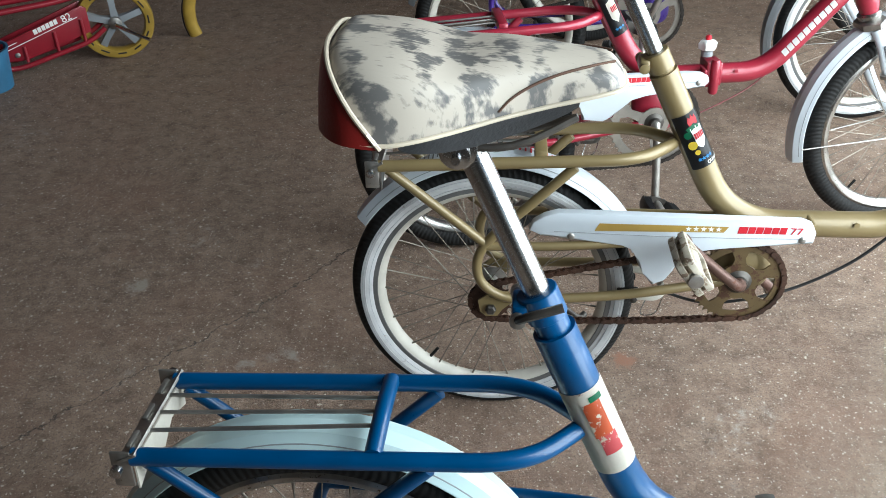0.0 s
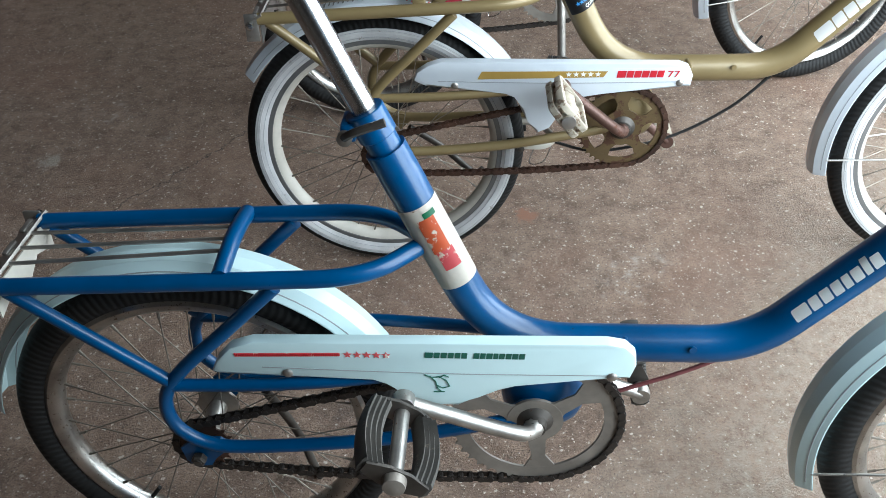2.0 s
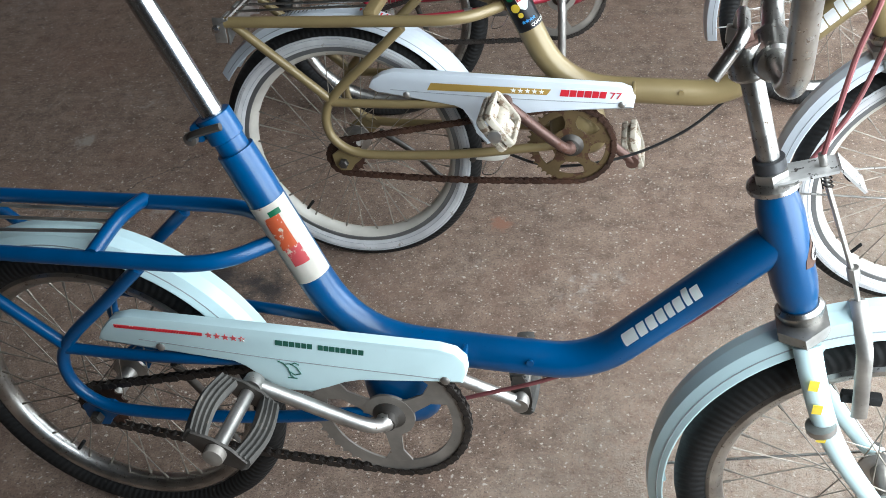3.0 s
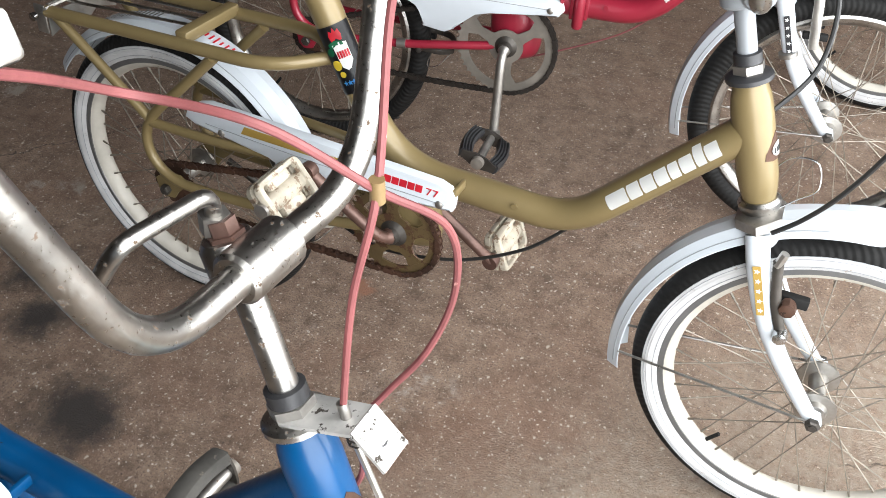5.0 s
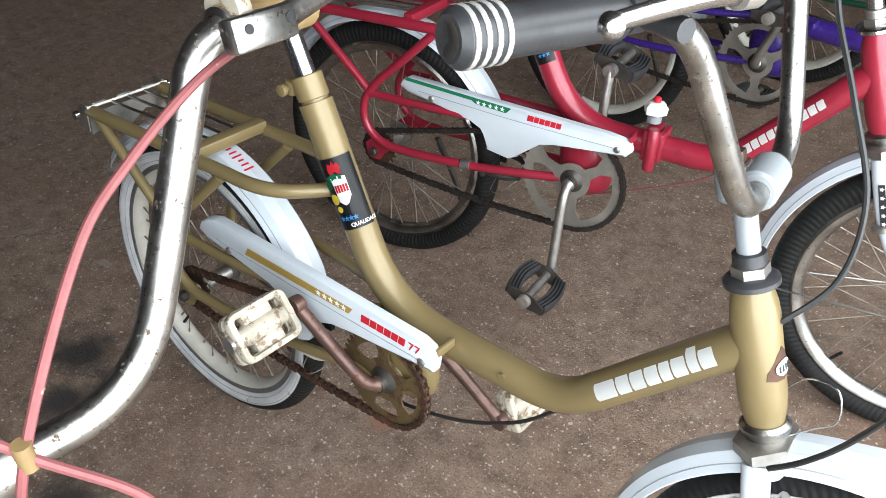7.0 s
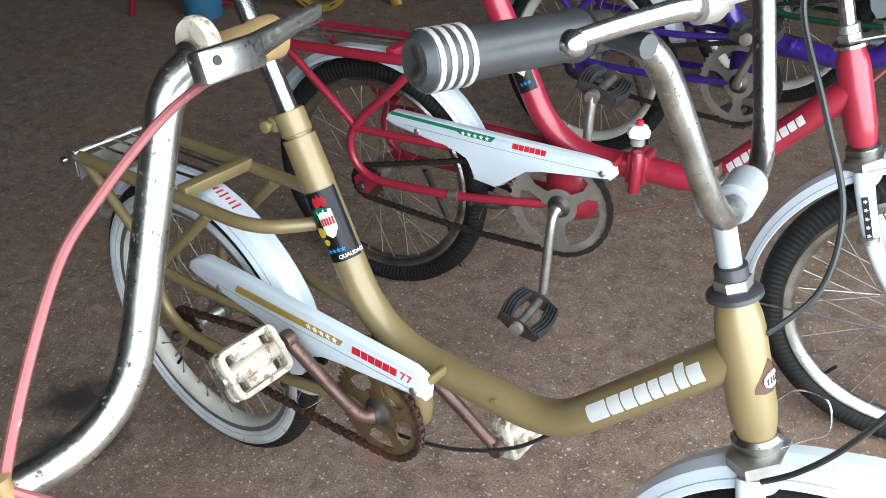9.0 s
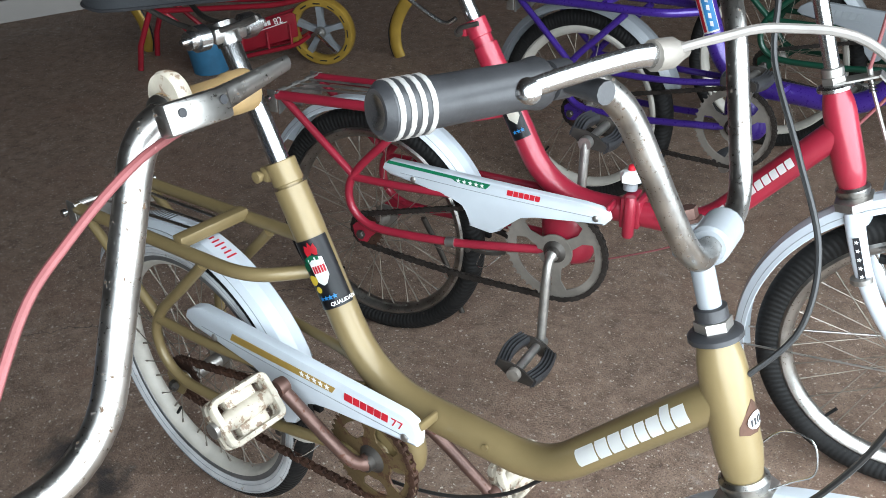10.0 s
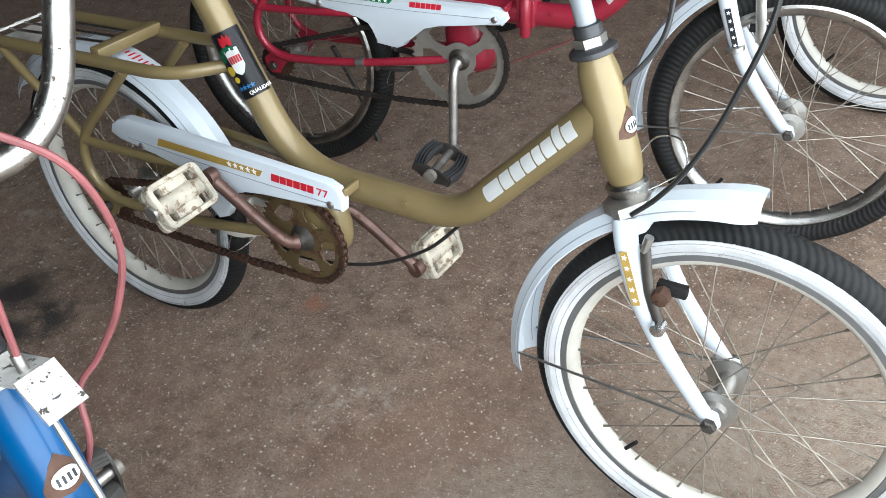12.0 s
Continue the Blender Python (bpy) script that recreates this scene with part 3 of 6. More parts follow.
    for i in range(36):
        sp = new("spoke", kinds[(i % 2) * 2 + (i // 2) % 2])
        sp.parent = w
        sp.matrix_basis = Matrix.Rotation(2 * math.pi * i / 36 + look_of.get("spin", 0), 4, 'Y')
    part("valve", tube(bmesh.new(), [V((0.192, 0, 0)), V((0.165, 0, 0))], 0.003, 8), M["rubber"], w, m=Matrix.Rotation(look_of.get("valve", 2.2), 4, 'Y'))
    return w


def mudguard(bike, name, at, m, a0, a1, mat, label, stripes=None, r=0.275, hw=0.031, flare=0.0):
    """A curved sheet with rolled lips over a wheel, from angle a0 to a1 (0 ahead, 90 up)."""
    bm = bmesh.new()
    n, cols = 40, 11
    outer, inner = [], []
    for i in range(n + 1):
        u = i / n
        a = radians(a0 + (a1 - a0) * u)
        grow = (1 + flare * max(0, 1 - u * 7)) * (0.74 if i == 0 else 0.93 if i == 1 else 0.94 if i == n else 1.0)
        ro, ri = [], []
        for j in range(cols):
            v = -1 + 2 * j / (cols - 1)
            rr = r - (0.003 * abs(v) / 0.6 if abs(v) < 0.62 else 0.003 + 0.045 * (abs(v) - 0.62)) + flare * 0.02 * max(0, 1 - u * 7)
            for lst, off in ((ro, 0.0), (ri, -0.0014)):
                lst.append(bm.verts.new(V(((rr + off) * math.cos(a), v * hw * grow, (rr + off) * math.sin(a)))))
        outer.append(ro)
        inner.append(ri)
    for i in range(n):
        for j in range(cols - 1):
            bm.faces.new((outer[i][j], outer[i][j + 1], outer[i + 1][j + 1], outer[i + 1][j]))
            bm.faces.new((inner[i][j], inner[i + 1][j], inner[i + 1][j + 1], inner[i][j + 1]))
        for j in (0, cols - 1):
            bm.faces.new((outer[i][j], outer[i + 1][j], inner[i + 1][j], inner[i][j]))
    for i in (0, n):
        for j in range(cols - 1):
            bm.faces.new((outer[i][j], inner[i][j], inner[i][j + 1], outer[i][j + 1]))
    f = part(name, bm, mat, bike, label, m @ Matrix.Translation(at))
    f.data.set_sharp_from_angle(angle=radians(16))
    for y in (-0.0262, 0.0262):
        arc = [V((((r - 0.0136)) * math.cos(radians(a0 + (a1 - a0) * k / 40)), y, (r - 0.0136) * math.sin(radians(a0 + (a1 - a0) * k / 40)))) for k in range(1, 40)]
        part("pinstripe", tube(bmesh.new(), arc, 0.0009, 6), M["decal_grey"], f, "thin grey line")
    return f


def pedal(bike, at, mat, style, spin, side):
    """A pedal on its spindle, its length across the bicycle."""
    m = Matrix.Translation(at) @ Matrix.Rotation(spin, 4, 'Y')
    p = part("pedal", lathe(bmesh.new(), [(0.004, -0.052), (0.0085, -0.050), (0.0085, 0.046), (0.011, 0.048), (0.011, 0.053), (0.005, 0.054)], 14,
                            Matrix.Rotation(0 if side > 0 else math.pi, 4, 'X')), M["steel"], bike, "worn pedal", m)
    if style == "cream":
        # a moulded block with rounded ends, two long slots and a barrel through its middle
        def outline_of(ax_, ay_, rr):
            return [(sx * (ax_ - rr) + rr * math.cos(radians(q)), sy * (ay_ - rr) + rr * math.sin(radians(q)))
                    for sx, sy, q0 in ((1, 1, 0), (-1, 1, 90), (-1, -1, 180), (1, -1, 270)) for q in (q0, q0 + 30, q0 + 60, q0 + 90)]
        flat = Matrix.Rotation(radians(90), 4, 'X')
        for zz in (-1, 1):
            bm = bmesh.new()
            outer = outline_of(0.034, 0.047, 0.012)
            inner = outline_of(0.026, 0.037, 0.006)
            for lo, hi in ((0.004, 0.014),):
                ra = [[bm.verts.new((x, y, zz * h)) for x, y in ring] for ring, h in ((outer, lo), (outer, hi - 0.002), ([(x * 0.96, y * 0.97) for x, y in outer], hi), ([(x * 1.04, y * 1.03) for x, y in inner], hi), (inner, hi - 0.002), (inner, lo))]
                cnt = len(outer)
                for r1, r2 in zip(ra, ra[1:] + ra[:1]):
                    for q in range(cnt):
                        bm.faces.new((r1[q], r1[(q + 1) % cnt], r2[(q + 1) % cnt], r2[q]))
            part("tread_ring", bm, mat, p, "grimy cream moulded pedal rim")
        bm = bmesh.new()
        tube(bm, [(0, -0.042, 0), (0, -0.03, 0), (0, -0.022, 0), (0, 0.022, 0), (0, 0.03, 0), (0, 0.042, 0)], [0.012, 0.012, 0.015, 0.015, 0.012, 0.012], 14)
        for sx in (-1, 1):
            box(bm, sx * 0.020, -0.0, 0, 0.016, 0.046, 0.017, bev=0.003)
            for sy in (-1, 1):
                box(bm, sx * 0.028, sy * 0.028, 0, 0.006, 0.012, 0.018)
        part("pedal_body", bm, mat, p, "grimy cream moulded plastic")
    else:
        for xx in (-1, 1):
            bm = bmesh.new()
            pts = spline([(xx * 0.028, -0.045, 0), (xx * 0.033, -0.022, 0), (xx * 0.035, 0, 0), (xx * 0.033, 0.022, 0), (xx * 0.028, 0.045, 0)], 4)
            edge = [(-0.0125, 0.006)] + [(-0.0105 + 0.003 * k, 0.0125 if k % 2 == 0 else 0.0085) for k in range(8)] + [(0.0125, 0.006)]
            prof = edge + [(u, -v) for u, v in edge[::-1]]
            rings = [[bm.verts.new(q + V((u, 0, v))) for u, v in prof] for q in pts]
            for r1, r2 in zip(rings, rings[1:]):
                for k in range(len(prof)):
                    bm.faces.new((r1[k], r1[(k + 1) % len(prof)], r2[(k + 1) % len(prof)], r2[k]))
            bm.faces.new(rings[0][::-1])
            bm.faces.new(rings[-1])
            part("rubber_block", bm, mat, p, "ribbed rubber pedal block")
        for yy in (-0.046, 0.046):
            bm = bmesh.new()
            plate(bm, [(-0.036, -0.007), (-0.012, -0.014), (0.012, -0.014), (0.036, -0.007), (0.036, 0.007), (0.012, 0.014), (-0.012, 0.014), (-0.036, 0.007)], yy - 0.002, yy + 0.002)
            part("end_plate", bm, M["dark_steel"], p, "pressed steel pedal end plate")
        part("end_cap", lathe(bmesh.new(), [(0.004, side * 0.060), (0.012, side * 0.058), (0.013, side * 0.048), (0.006, side * 0.046)], 16), M["ring_steel"], p, "worn domed end cap")
    return p


def drive(bike, opt):
    """Chainring, cranks, pedals, sprocket and chain."""
    y = -0.038
    k1 = opt.get("ring_r", 0.0925) / 0.0925
    ring = part("chainring", lathe(bmesh.new(), [(0.090 * k1, y - 0.0015), (0.090 * k1, y + 0.0015), (0.074 * k1, y + 0.0015), (0.074 * k1, y - 0.0015)], 60, Matrix.Translation(BB), closed=True),
                M[opt["ring_mat"]], bike, opt["ring_label"])
    bm = bmesh.new()
    for k in range(44):
        a = 2 * math.pi * k / 44
        c, s = math.cos(a), math.sin(a)
        c1, s1, c2, s2 = math.cos(a - 0.045), math.sin(a - 0.045), math.cos(a + 0.045), math.sin(a + 0.045)
        plate(bm, [(BB.x + 0.0895 * k1 * c1, BB.z + 0.0895 * k1 * s1), (BB.x + (0.0895 * k1 + 0.0065) * c, BB.z + (0.0895 * k1 + 0.0065) * s), (BB.x + 0.0895 * k1 * c2, BB.z + 0.0895 * k1 * s2)], y - 0.0012, y + 0.0012)
    part("teeth", bm, M[opt["ring_mat"]], ring)
    arms = opt.get("arms", 5)
    for k in range(arms):
        a = 2 * math.pi * (k + 0.3) / arms
        bm = bmesh.new()
        ca, sa = math.cos(a), math.sin(a)
        px, pz = -sa, ca
        pts = []
        for rr, ww in ((0.018, 0.020), (0.036, 0.0105), (0.056 * k1, 0.0085), (0.076 * k1, 0.019 * k1)):
            pts.append((rr, ww))
        left = [(BB.x + rr * ca + ww * px, BB.z + rr * sa + ww * pz) for rr, ww in pts]
        right = [(BB.x + rr * ca - ww * px, BB.z + rr * sa - ww * pz) for rr, ww in pts]
        plate(bm, left + right[::-1], y - 0.0014, y + 0.0014)
        part("spider_arm", bm, M[opt["ring_mat"]], ring)
    part("ring_centre", lathe(bmesh.new(), [(0.034, y - 0.002), (0.034, y + 0.002), (0.012, y + 0.002), (0.012, y - 0.002)], 30, Matrix.Translation(BB), closed=True), M[opt["ring_mat"]], ring)
    part("bottom_bracket_cup", lathe(bmesh.new(), [(0.006, -0.056), (0.012, -0.055), (0.014, -0.046), (0.022, -0.040), (0.024, 0.040), (0.018, 0.044), (0.006, 0.050)], 24, Matrix.Translation(BB)),
         M["dark_steel"], bike, "greasy bearing cup")
    L, ang = opt["crank"], radians(opt["crank_angle"])
    d = V((math.cos(ang), 0, math.sin(ang)))
    for side in (-1, 1):
        dd = d * (1 if side < 0 else -1)
        end = BB + dd * L + V((0, side * 0.092, 0))
        base = BB + V((0, side * 0.058, 0))
        path = spline([base + V((0, -side * 0.012, 0)), base + V((0, side * 0.006, 0)) + dd * 0.010, base + dd * 0.04 + V((0, side * 0.016, 0)), BB + dd * (L * 0.7) + V((0, side * 0.085, 0)), end], 6)
        rr = [0.0125 if k < 4 else 0.0092 for k in range(len(path))]
        c = part("crank", tube(bmesh.new(), path, rr, 10), M[opt["crank_mat"]], bike, opt["crank_label"])
        part("crank_eye", lathe(bmesh.new(), [(0.004, -0.008), (0.0125, -0.008), (0.0135, 0), (0.0125, 0.008), (0.004, 0.008)], 16, Matrix.Translation(end)), M[opt["crank_mat"]], c)
        pedal(bike, end + V((0, side * 0.062, 0)), M[opt["pedal_mat"]], opt["pedal"], opt["pedal_spin"][0 if side < 0 else 1], side)
    # rear sprocket
    sp = part("sprocket", lathe(bmesh.new(), [(0.033, y - 0.0012), (0.033, y + 0.0012), (0.014, y + 0.0012), (0.014, y - 0.0012)], 32, Matrix.Translation(REAR), closed=True), M["rust"], bike, "rusty toothed sprocket")
    bm = bmesh.new()
    for k in range(18):
        a = 2 * math.pi * k / 18
        plate(bm, [(REAR.x + r * math.cos(a + o), REAR.z + r * math.sin(a + o)) for r, o in ((0.0325, -0.09), (0.039, 0), (0.0325, 0.09))], y - 0.001, y + 0.001)
    part("sprocket_teeth", bm, M["rust"], sp)
    # chain: upper run, round the ring, lower run with a sag, round the sprocket
    R1, R2 = 0.0925 * k1, 0.036
    path = []
    for k in range(12):
        t = k / 12
        path.append(V((0 + (BB.x - 0.01) * t, y, REAR.z + R2 + (BB.z + R1 - REAR.z - R2) * t)))
    for k in range(25):
        a = radians(95 - 185 * k / 24)
        path.append(BB + V((R1 * math.cos(a), y, R1 * math.sin(a))))
    sag = opt.get("sag", 0.012)
    for k in range(1, 12):
        t = k / 12
        path.append(V((BB.x * (1 - t), y, (BB.z - R1) * (1 - t) + (REAR.z - R2) * t - sag * math.sin(math.pi * t))))
    for k in range(11):
        a = radians(-90 - 180 * k / 11)
        path.append(REAR + V((R2 * math.cos(a), y, R2 * math.sin(a))))
    lens = [0.0]
    for a, b in zip(path, path[1:] + path[:1]):
        lens.append(lens[-1] + (b - a).length)
    total, pitch = lens[-1], 0.0127
    count = int(total / pitch)
    count -= count % 2
    pts = []
    for k in range(count):
        s = total * k / count
        i = max(j for j in range(len(path)) if lens[j] <= s)
        a, b = path[i], path[(i + 1) % len(path)]
        pts.append(a.lerp(b, (s - lens[i]) / max(lens[i + 1] - lens[i], 1e-6)))
    bm = bmesh.new()
    for k in range(count):
        a, b = pts[k], pts[(k + 1) % count]
        mid, dd = (a + b) / 2, (b - a).normalized()
        up = V((0, 1, 0)).cross(dd)
        wide = 0.0045 if k % 2 else 0.0030
        for s in (-1, 1):
            o = V((0, s * wide, 0))
            ring8 = []
            for u, v in ((-0.0088, 0), (-0.0066, 0.0052), (-0.002, 0.0041), (0.002, 0.0041), (0.0066, 0.0052), (0.0088, 0), (0.0066, -0.0052), (0.002, -0.0041), (-0.002, -0.0041), (-0.0066, -0.0052)):
                ring8.append(mid + dd * u + up * v + o)
            lo = [bm.verts.new(q - V((0, 0.0006, 0))) for q in ring8]
            hi = [bm.verts.new(q + V((0, 0.0006, 0))) for q in ring8]
            bm.faces.new(lo)
            bm.faces.new(hi[::-1])
            for i in range(10):
                bm.faces.new((lo[i], hi[i], hi[(i + 1) % 10], lo[(i + 1) % 10]))
        tube(bm, [a - V((0, 0.0058, 0)), a + V((0, 0.0058, 0))], 0.0044, 6)
    part("chain", bm, M[opt["chain_mat"]], bike, opt["chain_label"], smooth=False)


SEAT = ((0.248, 0.652), (0.362, 0.394))
SEAT_GOLD = ((0.2555, 0.652), (0.386, 0.394))
SEAT_RED = ((0.246, 0.652), (0.382, 0.394))


def skeleton_tubes(bike, paint, opt):
    """The step-through main tube, seat tube, head tube, stays and carrier, all one welded frame."""
    (xa, za), (xb, zb) = opt.get("seat", SEAT)
    head_dx, elbow = opt.get("head_dx", 0.0), opt.get("elbow", 0.657)
    main = round_path([(xa, 0, za), (xb, 0, zb), (elbow, 0, 0.394), (0.838 + head_dx, 0, 0.596)], (0.092, 0.055), 9)
    fr = part("main_tube", tube(bmesh.new(), main, 0.0222, 20), paint, bike, opt["tube_label"])
    d = V((xb - xa, 0, zb - za)).normalized()
    drop = opt.get("collar", 0.022)
    on_axis = lambda k: V((xa, 0, za)) + d * (k + drop)
    top = [on_axis(k) for k in (-0.066, -0.056, -0.020, -0.012, -0.004, 0.004, 0.030)]
    part("seat_tube", tube(bmesh.new(), top, [0.0178, 0.0178, 0.0178, 0.0186, 0.0212, 0.0224, 0.0226], 20), paint, bike)
    c0 = on_axis(-0.057)
    part("seat_collar", tube(bmesh.new(), [c0 - d * 0.012, c0 - d * 0.011, c0 + d * 0.018, c0 + d * 0.019], [0.0195, 0.0206, 0.0206, 0.0195], 20), paint, bike)
    bolt = part("clamp_bolt", lathe(bmesh.new(), [(0.004, -0.03), (0.008, -0.029), (0.008, -0.023), (0.004, -0.022), (0.004, 0.022), (0.008, 0.023), (0.008, 0.030), (0.003, 0.031)], 10,
                                    Matrix.Translation(c0 + V((-0.022, 0, -0.008)))), M[opt["bolt_mat"]], bike, "seat clamp bolt")
    if opt.get("clamp_lever"):
        part("clamp_lever", tube(bmesh.new(), spline([c0 + V((-0.022, -0.028, -0.006)), c0 + V((-0.010, -0.036, 0.004)), c0 + V((0.02, -0.034, 0.014))], 5), 0.0045, 8), M["dark_steel"], bolt)
    part("clamp_lug", box(bmesh.new(), c0.x - 0.020, 0, c0.z - 0.008, 0.016, 0.036, 0.020, bev=0.004), paint, bike)
    # head tube with pressed cups
    h0, h1 = V((0.822, 0, 0.660)), V((0.872, 0, 0.515))
    pts = [h0.lerp(h1, t) for t in (0, 0.03, 0.07, 0.14, 0.24, 0.80, 0.90, 0.96, 1)]
    part("head_tube", tube(bmesh.new(), pts, [0.0180, 0.0188, 0.0200, 0.0226, 0.0240, 0.0240, 0.0224, 0.0205, 0.0192], 24), paint, bike, m=Matrix.Translation((head_dx, 0, 0)))
    # bottom bracket hanger and shell
    part("bracket_shell", lathe(bmesh.new(), [(0.0255, -0.036), (0.027, -0.034), (0.027, 0.034), (0.0255, 0.036)], 24, Matrix.Translation(BB)), paint, bike)
    part("hanger", tube(bmesh.new(), spline([(0.404, 0, 0.402), (0.414, 0, 0.355), (0.424, 0, 0.300), (0.424, 0, 0.268)], 5), [0.034, 0.036, 0.038, 0.040, 0.043, 0.046, 0.048, 0.049, 0.050, 0.050, 0.049, 0.047, 0.043, 0.037, 0.028, 0.014], 18, 0.58), paint, bike)
    for s in (-1, 1):
        loop = spline([(0.128, s * 0.062, 0.518), (0.064, s * 0.062, 0.454), (0.004, s * 0.062, 0.394), (-0.022, s * 0.062, 0.350), (-0.018, s * 0.062, 0.305), (0.016, s * 0.062, 0.276), (0.070, s * 0.061, 0.270), (0.20, s * 0.055, 0.277), (0.30, s * 0.046, 0.288), (0.400, s * 0.030, 0.298)], 6)
        part("chain_stay", tube(bmesh.new(), loop, 0.0084, 12), paint, bike)
        part("rear_stay", tube(bmesh.new(), [(-0.166, s * 0.062, 0.508), (-0.012, s * 0.062, 0.378)], 0.0080, 12), paint, bike)
        part("upper_stay", tube(bmesh.new(), spline([(-0.010, s * 0.062, 0.372), (0.12, s * 0.060, 0.375), (0.26, s * 0.046, 0.382), (0.385, s * 0.016, 0.396)], 6), 0.0078, 12), paint, bike)
        part("dropout", plate(bmesh.new(), [(-0.022, 0.262), (0.0, 0.280), (0.03, 0.280), (0.045, 0.268), (0.020, 0.245), (0.012, 0.232), (-0.008, 0.230), (-0.018, 0.240)], s * 0.055, s * 0.059), paint, bike)
    rail = round_path([(-0.180, -0.064, 0.514), (0.225, -0.064, 0.533), (0.286, -0.006, 0.537), (0.286, 0.006, 0.537), (0.225, 0.064, 0.533), (-0.180, 0.064, 0.514)], 0.055, 9)
    rk = part("carrier_rail", tube(bmesh.new(), rail, 0.0098, 14), paint, bike)
    if opt.get("flat_bar"):
        part("carrier_crossbar", box(bmesh.new(), 0.074, 0, 0.535, 0.020, 0.124, 0.018, bev=0.0025), paint, rk, "square painted crossbar")
    else:
        part("carrier_crossbar", tube(bmesh.new(), spline([(0.072, -0.062, 0.531), (0.074, 0, 0.540), (0.074, 0.062, 0.531)], 5), 0.0095, 12), paint, rk)
    end = bmesh.new()
    plate(end, [(-0.073, -0.010), (0.073, -0.010), (0.073, 0.013), (-0.073, 0.013)], -0.002, 0.002, Matrix.Translation((-0.184, 0, 0.517)) @ Matrix.Rotation(radians(90), 4, 'Z') @ Matrix.Rotation(radians(62), 4, 'X'), 0.001)
    for yy in (-0.045, 0.0, 0.045):
        box(end, -0.186, yy, 0.5205, 0.006, 0.026, 0.004, Matrix(), 0.0015)
    cp = part("carrier_end_plate", end, M[opt["end_mat"]], rk, opt["end_label"])
    part("plate_skirt", plate(bmesh.new(), [(-0.070, -0.036), (-0.03, -0.022), (0, -0.04), (0.03, -0.022), (0.070, -0.036), (0.070, 0.0), (-0.070, 0.0)], -0.001, 0.001, Matrix.Translation((-0.176, 0, 0.512)) @ Matrix.Rotation(radians(90), 4, 'Z')), M[opt["skirt_mat"]], rk)
    for s in (-1, 1):
        part("end_bracket", box(bmesh.new(), -0.190, s * 0.070, 0.502, 0.022, 0.004, 0.046, bev=0.002), M[opt["end_mat"]], rk)
        part("reflector_bolt", lathe(bmesh.new(), [(0.003, -0.010), (0.0065, -0.009), (0.0065, -0.002), (0.003, 0)], 12, Matrix.Translation((-0.190, s * 0.078 + (0.010 if s > 0 else 0), 0.510))), M["chrome_clean"], rk)
    for yy in (-0.030, 0.0, 0.030):
        part("carrier_wire", tube(bmesh.new(), [(-0.180, yy, 0.520), (0.072, yy * 0.75, 0.537)], 0.0024, 8), M[opt["wire_mat"]], rk, "thin spring wire")
    part("guard_bracket", box(bmesh.new(), 0.510, -0.036, 0.414, 0.006, 0.034, 0.014, bev=0.002), paint, bike)
    part("tube_rivet", lathe(bmesh.new(), [(0.0045, -0.0245), (0.004, -0.0222), (0.003, -0.02)], 10, Matrix.Translation((0.588, 0, 0.405))), paint, bike)
    return fr


GUARD = [(0.060, 0.403), (0.066, 0.418), (0.084, 0.430), (0.106, 0.437), (0.490, 0.430), (0.506, 0.424), (0.514, 0.408), (0.512, 0.390), (0.370, 0.378), (0.335, 0.372), (0.304, 0.364), (0.298, 0.332), (0.286, 0.313), (0.266, 0.304), (0.249, 0.328), (0.239, 0.346), (0.230, 0.376), (0.212, 0.384), (0.080, 0.393)]
GUARD_BLUE = [(0.040, 0.394), (0.048, 0.410), (0.066, 0.430), (0.092, 0.439), (0.485, 0.444), (0.505, 0.440), (0.517, 0.428), (0.519, 0.412), (0.514, 0.394), (0.385, 0.385), (0.365, 0.378), (0.345, 0.362), (0.322, 0.347), (0.285, 0.349), (0.266, 0.353), (0.252, 0.366), (0.243, 0.384), (0.226, 0.391), (0.050, 0.390)]
GUARD_RED = [(0.058, 0.404), (0.063, 0.416), (0.078, 0.425), (0.470, 0.420), (0.500, 0.417), (0.514, 0.410), (0.518, 0.398), (0.508, 0.386), (0.380, 0.378), (0.350, 0.370), (0.328, 0.352), (0.310, 0.328), (0.292, 0.319), (0.247, 0.325), (0.245, 0.355), (0.236, 0.368), (0.212, 0.374), (0.075, 0.394)]
GY = -0.062


def chain_guard(bike, opt):
    y = GY
    shape = opt.get("guard_shape", GUARD)
    g = part("chain_guard", plate(bmesh.new(), shape, y, -0.047, None, 0.0045), M[opt["guard_mat"]], bike, opt["guard_label"])
    line = spline([(0.100, y - 0.0002, 0.403), (0.30, y - 0.0002, 0.398), (0.500, y - 0.0002, 0.399)], 8)
    part("crease_line", tube(bmesh.new(), line, 0.0006, 6), M["decal_grey"], g)
    for x, z in ((0.128, 0.3945), (0.493, 0.397)):
        part("guard_screw", lathe(bmesh.new(), [(0.002, y - 0.003), (0.0045, y - 0.0024), (0.0060, y - 0.001), (0.0060, y + 0.001)], 12, Matrix.Translation((x, 0, z))), M["steel"], g, "domed screw head")
    return g


